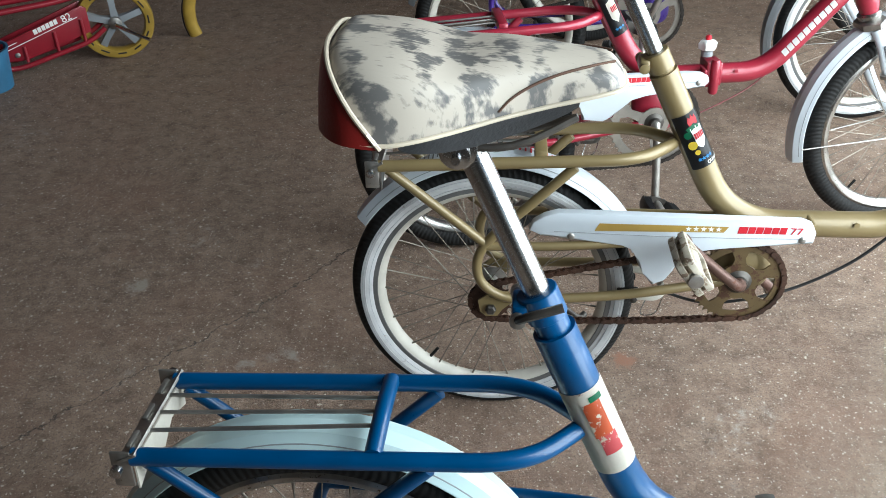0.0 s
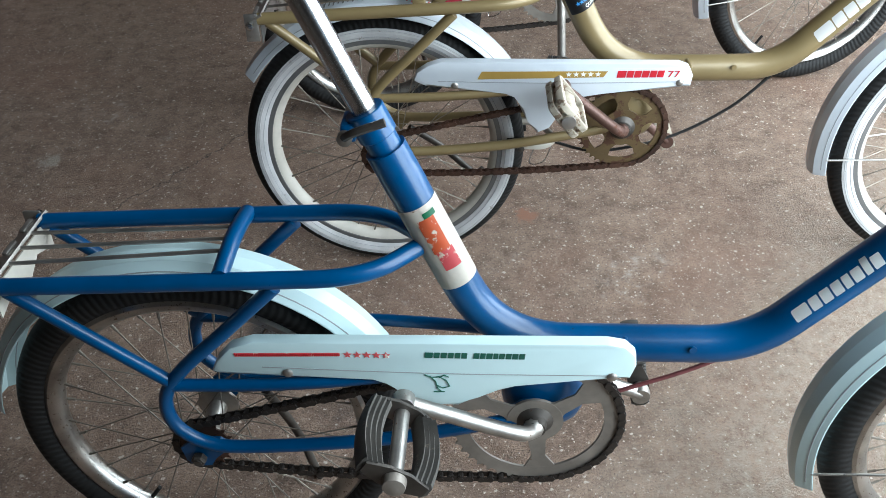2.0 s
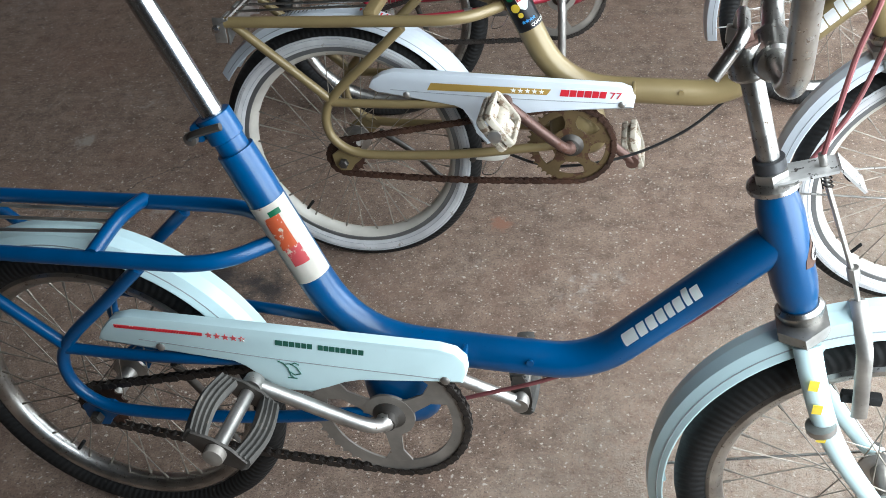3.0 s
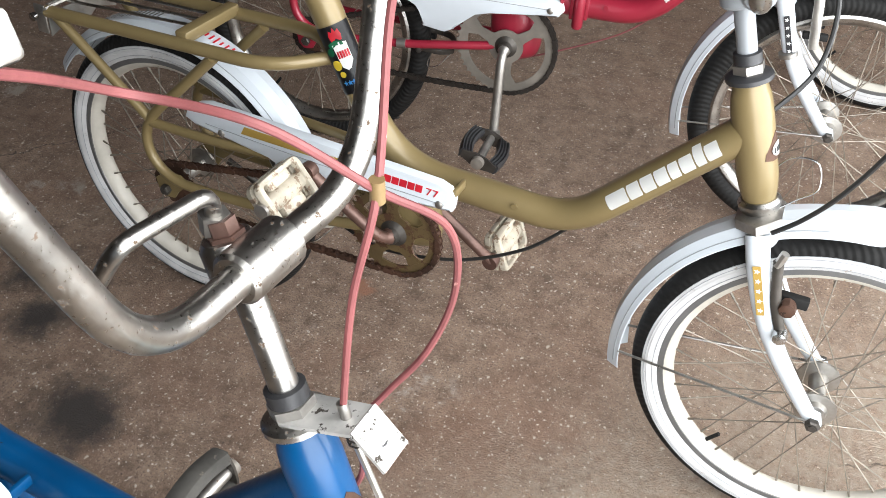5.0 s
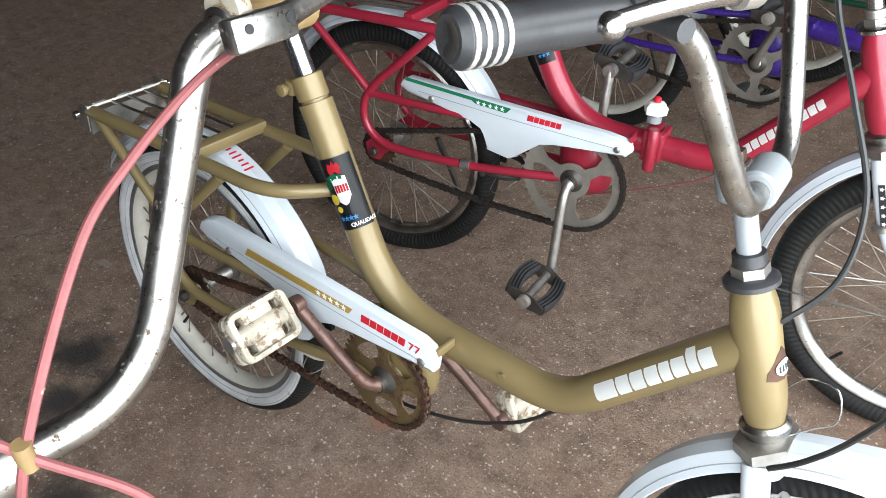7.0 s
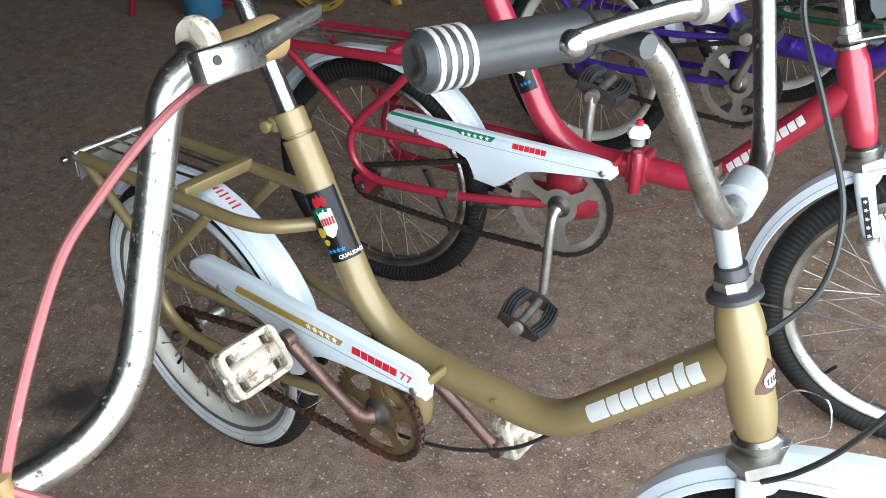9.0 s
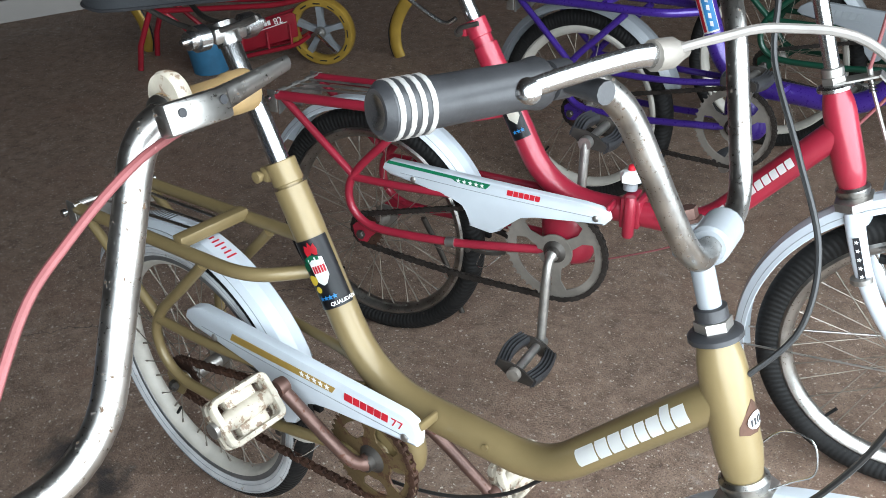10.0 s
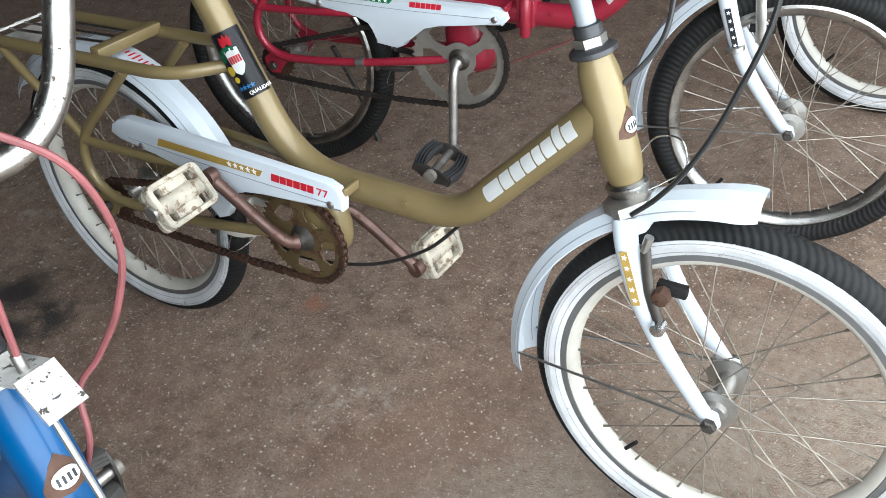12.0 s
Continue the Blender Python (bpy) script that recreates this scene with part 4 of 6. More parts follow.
def fork_and_front(bike, paint, opt):
    """All that turns with the handlebar."""
    S = Matrix.Translation(HEAD + V((opt.get("head_dx", 0.0), 0, 0))) @ Matrix.Rotation(radians(opt["steer"]), 4, AXIS) @ Matrix.Translation(-HEAD)
    ax = lambda k: HEAD + AXIS * k
    part("lower_headset", tube(bmesh.new(), [ax(-0.076), ax(-0.080), ax(-0.084), ax(-0.092), ax(-0.096)], [0.0215, 0.0255, 0.0255, 0.0225, 0.0215], 22), M["chrome"], bike, "chromed bearing cup", S)
    crown = bmesh.new()
    tube(crown, [ax(-0.092), ax(-0.095), ax(-0.108), ax(-0.111)], [0.024, 0.031, 0.031, 0.025], 6, 1.35)
    part("fork_crown", crown, M["steel"], bike, "angular steel fork crown", S)
    part("fork_neck", tube(bmesh.new(), [ax(-0.108), ax(-0.112), ax(-0.128), ax(-0.138)], [0.0205, 0.0215, 0.0225, 0.019], 18, 1.15), M[opt["fork_mat"]], bike, opt["fork_label"].replace("leg", "neck"), S)
    for s in (-1, 1):
        leg = spline([ax(-0.112) + V((0, s * 0.030, 0)), ax(-0.145) + V((0, s * 0.043, 0)), ax(-0.205) + V((0.002, s * 0.047, 0)), ax(-0.265) + V((0.014, s * 0.049, 0)), FRONT + V((-0.020, s * 0.052, 0.020)), FRONT + V((0.004, s * 0.053, -0.006))], 7)
        rr = [0.0150 - 0.0065 * (k / (len(leg) - 1)) ** 1.4 for k in range(len(leg))]
        lg = part("fork_leg", tube(bmesh.new(), leg, rr, 14, 0.8), M[opt["fork_mat"]], bike, opt["fork_label"], S)
        part("fork_tip", plate(bmesh.new(), [(FRONT.x - 0.012, FRONT.z + 0.016), (FRONT.x + 0.006, FRONT.z + 0.012), (FRONT.x + 0.012, FRONT.z - 0.004), (FRONT.x + 0.004, FRONT.z - 0.014), (FRONT.x - 0.010, FRONT.z - 0.008)], s * 0.050, s * 0.056), M[opt["fork_mat"]], lg)
        if opt.get("fork_stars"):
            bm = bmesh.new()
            u = (ax(-0.215) - ax(-0.136)).normalized()
            base = ax(-0.140) + V((0.0, s * 0.0555, 0))
            q = V((u.z, 0, -u.x))
            pl = [base + u * a + q * b + V((0, s * 0.0022 * a / 0.07, 0)) for a, b in ((0, -0.0048), (0.070, -0.0048), (0.070, 0.0048), (0, 0.0048))]
            lo, hi = [bm.verts.new(p) for p in pl], [bm.verts.new(p + V((0, s * 0.0008, 0))) for p in pl]
            bm.faces.new(lo)
            bm.faces.new(hi[::-1])
            for i in range(4):
                bm.faces.new((lo[i], hi[i], hi[(i + 1) % 4], lo[(i + 1) % 4]))
            part("fork_decal", bm, M[opt["fork_stars"]], lg, "striped fork decal")
            bm = bmesh.new()
            for k in range(5):
                c = base + u * (0.007 + 0.014 * k) + V((0, s * (0.0009 + 0.0022 * (0.2 * k)), 0))
                star(bm, c.x, c.z, 0.0038, c.y, None, s * 0.0006)
            part("decal_star", bm, M["decal_white"], lg, "row of small white stars")
    wheel(bike, "front_wheel", FRONT, S, opt["front_wheel"])
    f = mudguard(bike, "front_mudguard", FRONT, S, opt["ff"][0], opt["ff"][1], M[opt["fender_mat"]], opt["fender_label"], r=0.283, flare=opt.get("flare", 0))
    for s in (-1, 1):
        a1 = radians(opt["ff"][1] - 7)
        tip = V((0.264 * math.cos(a1), s * 0.0295, 0.264 * math.sin(a1)))
        part("mudguard_stay", tube(bmesh.new(), [V((0, s * 0.061, 0)), tip], 0.0019, 8), M["chrome"], f, "thin wire stay")
    # upper headset and stem
    part("upper_headset", tube(bmesh.new(), [ax(0.0735), ax(0.0755), ax(0.0805), ax(0.083), ax(0.0845)], [0.0225, 0.0265, 0.0265, 0.0235, 0.018], 24), M[opt["cup_mat"]], bike, opt["cup_label"], S)
    part("lock_nut", tube(bmesh.new(), [ax(0.084), ax(0.0845), ax(0.0945), ax(0.095)], [0.0165, 0.0182, 0.0182, 0.0165], 6), M["steel"], bike, "hexagon steel lock nut", S)
    part("stem_collar", tube(bmesh.new(), [ax(0.0945), ax(0.0955), ax(0.107), ax(0.108)], [0.0145, 0.0158, 0.0158, 0.0135], 20), M[opt.get("collar_mat", "steel")], bike, S and "ribbed stem collar", S)
    top = ax(opt["stem"])
    part("stem", tube(bmesh.new(), [ax(0.100), top - AXIS * 0.004, top], [0.0112, 0.0112, 0.010], 18), M[opt["stem_mat"]], bike, opt["stem_label"], S)
    return S, top, ax


def handlebar(bike, S, top, opt):
    """High-rise bar in its clamp, with grips and brake levers."""
    cl = top + V((0.022, 0, 0.006))
    bm = bmesh.new()
    tube(bm, [cl + V((0, -0.027, 0)), cl + V((0, -0.024, 0)), cl + V((0, 0.024, 0)), cl + V((0, 0.027, 0))], [0.016, 0.019, 0.019, 0.016], 18)
    tube(bm, [top - AXIS * 0.018, top - AXIS * 0.014, top + AXIS * 0.010, top + AXIS * 0.015], [0.0165, 0.0200, 0.0200, 0.0165], 18)
    tube(bm, [top, cl], 0.015, 14)
    part("bar_clamp", bm, M[opt["clamp_mat"]], bike, opt["clamp_label"], S)
    part("clamp_nut", tube(bmesh.new(), [top + AXIS * 0.014, top + AXIS * 0.018, top + AXIS * 0.018, top + AXIS * 0.028], [0.0135, 0.0135, 0.0105, 0.0105], 6), M["crank_rust"], bike, "rusty hexagon bolt", S)
    half = opt["bar"]
    for_side = []
    pts = [cl] + [cl + V(p) for p in half]
    full = [V((p.x, -p.y, p.z)) for p in pts[:0:-1]] + pts
    bar = part("handlebar", tube(bmesh.new(), round_path(full, (opt.get("top_cut", 0.058), 0.058, 0.058, 0.058, opt.get("top_cut", 0.058)), 8), 0.0111, 16), M[opt["bar_mat"]], bike, opt["bar_label"], S)
    for s in (-1, 1):
        a, b = pts[-2], pts[-1]
        a, b = V((a.x, s * a.y, a.z)), V((b.x, s * b.y, b.z))
        d = (b - a).normalized()
        g0 = b - d * opt["grip_len"]
        k = opt["grip_len"]
        ribs = [g0 + d * (k * t) for t in (0, 0.04, 0.12, 0.7, 0.76, 0.96, 1.0)]
        gr = part("grip", tube(bmesh.new(), ribs, [q * opt.get("grip_fat", 1.0) for q in (0.0165, 0.018, 0.0160, 0.0165, 0.0185, 0.0185, 0.014)], 18), M[opt["grip_mat"]], bike, opt["grip_label"], S)
        if opt.get("grip_rings"):
            for t in (0.74, 0.80, 0.86, 0.92):
                part("grip_ring", tube(bmesh.new(), [g0 + d * (k * t), g0 + d * (k * t + 0.0035)], 0.0191, 18), M["grip_stripe"], gr, "pale raised ring")
        # lever: bracket on the bar, blade running out before the grip
        piv = g0 - d * (0.016 if opt.get("ball_lever") else 0.026)
        fwd = V((1, 0, 0)) - d * d.x
        fwd.normalize()
        fwd = (fwd + V((0, 0, opt.get("lever_drop", 0.05)))).normalized()
        upw = fwd.cross(d).normalized()
        if upw.z < 0:
            upw = -upw
        br = bmesh.new()
        seat_at = piv + d * (0.0 if opt.get("ball_lever") else 0.030)
        tube(br, [seat_at - d * 0.007, seat_at - d * 0.006, seat_at + d * 0.009, seat_at + d * 0.010], [0.0115, 0.0135, 0.0135, 0.0115], 16)
        tube(br, [seat_at, seat_at + fwd * 0.046], 0.008, 10)
        lv = part("lever_bracket", br, M[opt.get("bracket_mat", opt["lever_mat"])], bike, opt["lever_label"], S)
        if opt.get("ball_lever"):
            c = piv + fwd * 0.050 + upw * 0.020
            blade = spline([c - d * 0.040, c - d * 0.020 + upw * 0.001, c, c + d * 0.035 - upw * 0.003, c + d * 0.062 - upw * 0.006, c + d * 0.066 - upw * 0.006], 6)
            rr = [0.0085 - 0.0028 * k / (len(blade) - 1) for k in range(len(blade))]
            part("lever_blade", tube(bmesh.new(), blade, rr, 12, 0.75), M[opt["lever_mat"]], lv, "bright alloy brake lever blade")
            part("lever_ball", lathe(bmesh.new(), [(0.002, -0.0085), (0.006, -0.006), (0.0085, 0), (0.006, 0.006), (0.002, 0.0085)], 14, Matrix.Translation(blade[-1] - upw * 0.002)), M[opt["lever_mat"]], lv, "round lever tip")
            part("lever_barrel", tube(bmesh.new(), [c - d * 0.034, c - d * 0.050, c - d * 0.056, c - d * 0.064], [0.0105, 0.0105, 0.0075, 0.005], 12), M["ring_steel"], lv, "grey cable barrel")
        else:
            turn = Matrix((d, fwd, upw)).transposed().to_4x4()
            turn.translation = piv + fwd * 0.052
            part("lever_channel", box(bmesh.new(), 0.004, 0.002, 0.0, 0.050, 0.012, 0.019, turn, 0.0030), M[opt["lever_mat"]], lv, "folded chrome lever channel")
            # solid black plugs, the shade of two holes put in as colour
            for hx in (-0.010, 0.022):
                part("channel_hole_black", lathe(bmesh.new(), [(0.0028, 0.0040), (0.0028, 0.0092)], 12, turn @ Matrix.Translation((hx, 0, 0.002))), M["decal_hole_black"], lv)
            line = [turn @ V((0.020 + 0.0035 * k, 0.001 - 0.00025 * k, 0.001 + 0.00045 * k)) for k in range(23)]
            blade = tube(bmesh.new(), line, [0.0088 - 0.00016 * k for k in range(23)], 12, 0.6)
            part("lever_blade", blade, M[opt["lever_mat"]], lv, "brake lever blade with finger notches")
    return bar, pts


def saddle(bike, at, length, width, height, mats, tilt, label, panels):
    """A padded saddle lofted from nose to tail with a skirt, piping and tail panel."""
    m = Matrix.Translation(at) @ Matrix.Rotation(radians(tilt), 4, 'Y')
    stations = [(-0.5, 0.34), (-0.47, 0.68), (-0.40, 0.93), (-0.30, 1.0), (-0.18, 0.95), (-0.04, 0.80), (0.10, 0.62), (0.24, 0.49), (0.38, 0.41), (0.47, 0.33), (0.5, 0.18)]
    st = spline([V((x, w, 0)) for x, w in stations], 4)
    n = 16

    def section(u, w, low, high):
        out = []
        for j in range(n + 1):
            a = math.pi * j / n
            cy, cz = math.cos(a), math.sin(a)
            out.append(V((u * length, (1 if cy >= 0 else -1) * abs(cy) ** 0.62 * w * width / 2, low + (high - low) * abs(cz) ** 0.55)))
        return out

    def hi_of(u):
        return height * (1.0 - 0.22 * max(0, u) - 0.10 * math.exp(-((u + 0.05) / 0.12) ** 2))

    def low_of(u):
        return 0.62 * height * max(0.0, (u + 0.25) / 0.75) ** 1.1

    def on_skin(u, deg, s):
        k = min(range(len(st)), key=lambda i: abs(st[i].x - u))
        cy, cz = math.cos(radians(deg)), math.sin(radians(deg))
        return V((u * length, s * (cy ** 0.62 * st[k].y * width / 2 + 0.0006), low_of(u) + (hi_of(u) - low_of(u)) * cz ** 0.55 + 0.0004))

    bm = bmesh.new()
    rows = []
    for p in st:
        edge = min(1, (0.5 - abs(p.x)) / 0.06)
        hi = hi_of(p.x) * (0.70 + 0.30 * math.sqrt(max(edge, 0)))
        rows.append([bm.verts.new(q) for q in section(p.x, p.y, low_of(p.x), hi)])
    for a, b in zip(rows, rows[1:]):
        for j in range(n):
            bm.faces.new((a[j], a[j + 1], b[j + 1], b[j]))
        bm.faces.new((a[0], b[0], b[n], a[n]))
    bm.faces.new(rows[0])
    bm.faces.new(rows[-1][::-1])
    sd = part("saddle", bm, M[mats[0]], bike, label, m)
    # piping round the lower edge
    rim = [V((p.x * length, p.y * width / 2 + 0.0005, low_of(p.x) + 0.002)) for p in st]
    loop = rim + [V((p.x, -p.y, p.z)) for p in rim[::-1]]
    part("piping", tube(bmesh.new(), loop + loop[:1], 0.0020, 8), M[mats[1]], sd, "rolled edge piping")
    if panels:
        # red tail panel wrapped round the back
        bm = bmesh.new()
        back = [p for p in st if p.x < -0.20]
        rows = []
        for p in back:
            edge = min(1, (0.5 - abs(p.x)) / 0.06)
            hi = hi_of(p.x) * (0.70 + 0.30 * math.sqrt(max(edge, 0)))
            full = section(p.x, p.y * 1.02 + 0.006, -0.001, hi + 0.002)
            rows.append([bm.verts.new(q + V((-0.0025, 0, 0))) for q in full])
        for a, b in zip(rows, rows[1:]):
            for j in range(n):
                bm.faces.new((a[j], a[j + 1], b[j + 1], b[j]))
        bm.faces.new(rows[0])
        bmesh.ops.bisect_plane(bm, geom=bm.verts[:] + bm.edges[:] + bm.faces[:], plane_co=(-0.27 * length, 0, 0), plane_no=(1 / (0.22 * length), 0, 1 / (0.95 * height)), clear_outer=True)
        rim_pts = sorted([v.co.copy() for v in bm.verts if abs((v.co.x + 0.27 * length) / (0.22 * length) + v.co.z / (0.95 * height)) < 1e-4], key=lambda q: q.y)
        part("tail_panel", bm, M["vinyl_red"], sd, "glossy red vinyl back panel")
        part("tail_piping", tube(bmesh.new(), rim_pts, 0.0022, 8), M["piping"], sd, "cream piping round the back panel")
        for s in (-1, 1):
            skirt = bmesh.new()
            band = [p for p in st if -0.22 < p.x < 0.36]
            edge_rows = []
            for q, p in enumerate(band):
                deep = 0.019 * math.sin(math.pi * (q + 0.4) / len(band)) ** 0.5
                half = s * p.y * width / 2
                edge_rows.append([skirt.verts.new((p.x * length, half + s * 0.0012, low_of(p.x) + 0.001)), skirt.verts.new((p.x * length, half - s * 0.006, low_of(p.x) - deep))])
            for a, b in zip(edge_rows, edge_rows[1:]):
                skirt.faces.new((a[0], b[0], b[1], a[1]))
            bmesh.ops.solidify(skirt, geom=list(skirt.faces), thickness=0.003)
            part("side_skirt", skirt, M["vinyl_dots"], sd, "grey perforated lower skirt")
            seam = spline([on_skin(u, deg, s) for u, deg in ((0.45, 74), (0.37, 52), (0.28, 34), (0.20, 20), (0.13, 9), (0.09, 2))], 6)
            part("seam", tube(bmesh.new(), seam, 0.0012, 6), M["thread"], sd, "stitched seam")
    for s in (-1, 1):
        rail = spline([V((0.36 * length, 0, 0.006)), V((0.15 * length, s * 0.018, -0.018)), V((-0.1 * length, s * 0.022, -0.020)), V((-0.32 * length, s * 0.04, 0.004))], 5)
        part("saddle_rail", tube(bmesh.new(), rail, 0.0038, 8), M["dark_steel"], sd)
    return sd


def seat_post(bike, height, mat, label, seat=SEAT):
    """A straight post in line with the seat tube, up to a height."""
    (xa, za), (xb, zb) = seat
    k = (xb - xa) / (zb - za)
    foot, head = V((xa + k * 0.03, 0, za + 0.03)), V((xa + k * (height - za), 0, height))
    post = part("seat_post", tube(bmesh.new(), [foot, head - (head - foot) * 0.015, head], [0.0135, 0.0135, 0.012], 18), M[mat], bike, label)
    band = bmesh.new()
    tube(band, [head - (head - foot) * 0.16, head - (head - foot) * 0.01], 0.0160, 16)
    box(band, head.x + 0.004, 0, head.z - 0.012, 0.030, 0.050, 0.020, bev=0.003)
    clamp = part("saddle_clamp", band, M["chrome"], post, "chromed saddle clamp band")
    for q in (-1, 1):
        part("clamp_nut", lathe(bmesh.new(), [(0.004, q * 0.066), (0.0045, q * 0.058), (0.0115, q * 0.057), (0.0115, q * 0.047), (0.0165, q * 0.046), (0.0165, q * 0.030), (0.008, q * 0.026)], 12, Matrix.Translation(head + V((0.004, 0, -0.012)))), M["chrome_clean"], clamp, "washer and nut on the clamp bolt")
    return post


# ---- the garage ----
def slab(name, x0, x1, y0, y1, z0, z1, mat, m=None):
    ob = part(name, box(bmesh.new(), (x0 + x1) / 2, (y0 + y1) / 2, (z0 + z1) / 2, x1 - x0, y1 - y0, z1 - z0), mat, None, "", m, smooth=False)
    return tagged(ob, kind="structure")


tagged(slab("floor", -4.6, 4.9, -5.0, 6.2, -0.12, 0.0, M["floor"]), "brown trowelled cement garage floor with cracks, stains and a painted shadow", "floor")
tagged(slab("ground", -900, 900, -900, 900, -0.5, -0.13, M["ground"]), "pale yard ground outside the garage", "ground")
tagged(slab("wall_back", -0.15, 0.0, -3.4, 4.0, 0, 2.8, M["dark_wall"], ROOM), "dark maroon painted back wall of the garage", "wall")
tagged(slab("baseboard", 0.0, 0.018, -3.25, 3.85, 0.001, 0.095, M["wall"], ROOM), "pale cream plinth band along the back wall", "baseboard")
# side walls out of view, added dark so that little light bounces back
tagged(slab("wall_left", 0.0, MOUTH, -3.4, -3.25, 0, 2.8, M["side_wall"], ROOM), "unseen dark brown side wall, added to hold down bounced light", "wall")
tagged(slab("wall_right", 0.0, MOUTH, 3.85, 4.0, 0, 2.8, M["side_wall"], ROOM), "unseen dark brown side wall, added to hold down bounced light", "wall")
# unseen front wall; its long pier is sized to shade the floor's left side
tagged(slab("wall_front", MOUTH, MOUTH + 0.15, -3.4, -1.5, 0, 2.8, M["side_wall"], ROOM), "unseen brown pier, added to narrow the light from the garage mouth", "wall")
tagged(slab("wall_front_pier", MOUTH, MOUTH + 0.15, 3.0, 4.0, 0, 2.8, M["wall"], ROOM), "unseen cream pier added beside the garage mouth", "wall")
tagged(slab("wall_front_lintel", MOUTH, MOUTH + 0.15, -1.5, 3.0, 2.7, 2.8, M["wall"], ROOM), "unseen cream lintel added over the garage mouth", "wall")
# ceiling out of view, added dark so upward faces get little bounce
tagged(slab("ceiling", -0.15, MOUTH + 0.15, -3.4, 4.0, 2.8, 2.9, M["ceiling"], ROOM), "unseen dark ceiling, added to hold down bounced light", "ceiling")

# ---- bicycles ----
def bike_at(name, label, x, y, yaw, lean, group="parked bicycles"):
    return thing(name, label, "bicycle", pose(x, y, 0, 0, 0, yaw) @ pose(0, 0, 0, -lean, 0, 0), group)


BLACK_WHEEL = dict(wall=False, rim="chrome", rim_label="tarnished chromed rim", band=False)
WHITE_WHEEL = dict(wall=True, rim="rim_white", rim_label="cream painted rim", band=True)


def guard_text(bike, g, kind):
    y = GY - 0.0006
    G = g
    if kind == "gold":
        part("gold_band", plate(bmesh.new(), [(0.172, 0.4195), (0.376, 0.4185), (0.369, 0.4080), (0.165, 0.4060)], y, y + 0.0005), M["decal_gold"], G, "gold decal stripe")
        for k in range(5):
            part("decal_star", star(bmesh.new(), 0.313 + 0.0118 * k, 0.4135, 0.0050, y - 0.0006), M["decal_white"], G)
        part("wordmark", letter_blocks(bmesh.new(), [0.0140, 0.0108, 0.0108, 0.0112, 0.0106, 0.0106], 0.3905, 0.4070, 0.0120, 0.0014, y), M["decal_red"], G, "bold red block wordmark")
        writing("number", "77", 0.0185, M["decal_red"], G, pose(0.4715, y, 0.4070, 90, 0, 0) @ Matrix.Diagonal((1.10, 0.92, 1, 1)))
    elif kind == "blue":
        part("red_band", plate(bmesh.new(), [(0.070, 0.4235), (0.190, 0.4265), (0.190, 0.4220), (0.070, 0.4185)], y, y + 0.0005), M["decal_pink"], G, "red hatched decal stripe")
        bm = bmesh.new()
        for k in range(58):
            box(bm, 0.0715 + 0.00205 * k, y, 0.4212 + 0.00305 * k / 58, 0.0011, 0.0012, 0.0042)
        part("hatching", bm, M["decal_red"], G, "fine red hatching")
        for k in range(5):
            part("decal_star", star(bmesh.new(), 0.1985 + 0.0108 * k, 0.4240, 0.0052, y), M["decal_pink"], G)
        part("wordmark", letter_blocks(bmesh.new(), [0.0088, 0.0062, 0.0066, 0.0062, 0.0058, 0.0062], 0.2845, 0.4215, 0.0078, 0.0014, y, None, 0.12), M["decal_dark_green"], G, "dark green block wordmark")
        part("wordmark", letter_blocks(bmesh.new(), [0.0062, 0.0056, 0.0066, 0.0050, 0.0062, 0.0060, 0.0062, 0.0064], 0.3385, 0.4215, 0.0078, 0.0012, y, None, 0.12), M["decal_dark_green"], G, "dark green block wordmark")
        em = bmesh.new()
        for pts in ([(0.284, 0.396), (0.292, 0.392), (0.300, 0.3935), (0.308, 0.388)], [(0.290, 0.394), (0.296, 0.386), (0.298, 0.376), (0.302, 0.371)], [(0.308, 0.388), (0.312, 0.379), (0.304, 0.376), (0.298, 0.380)], [(0.294, 0.370), (0.306, 0.3705)], [(0.300, 0.392), (0.306, 0.396), (0.311, 0.393)]):
            tube(em, [V((x, y, z)) for x, z in pts], 0.0007, 5)
        part("emblem", em, M["decal_dark_green"], G, "faint worn line emblem")
    else:
        part("green_band", plate(bmesh.new(), [(0.075, 0.424), (0.292, 0.4185), (0.282, 0.4075), (0.222, 0.4090), (0.212, 0.4140), (0.070, 0.4175)], y, y + 0.0005), M["decal_green"], G, "green decal stripe")
        for k in range(5):
            part("decal_star", star(bmesh.new(), 0.226 + 0.0122 * k, 0.4128, 0.0048, y - 0.0006), M["decal_white"], G)
        part("wordmark", letter_blocks(bmesh.new(), [0.0115, 0.0092, 0.0092, 0.0096, 0.0092, 0.0092], 0.324, 0.4050, 0.0105, 0.0012, y), M["decal_red"], G, "bold red block wordmark")


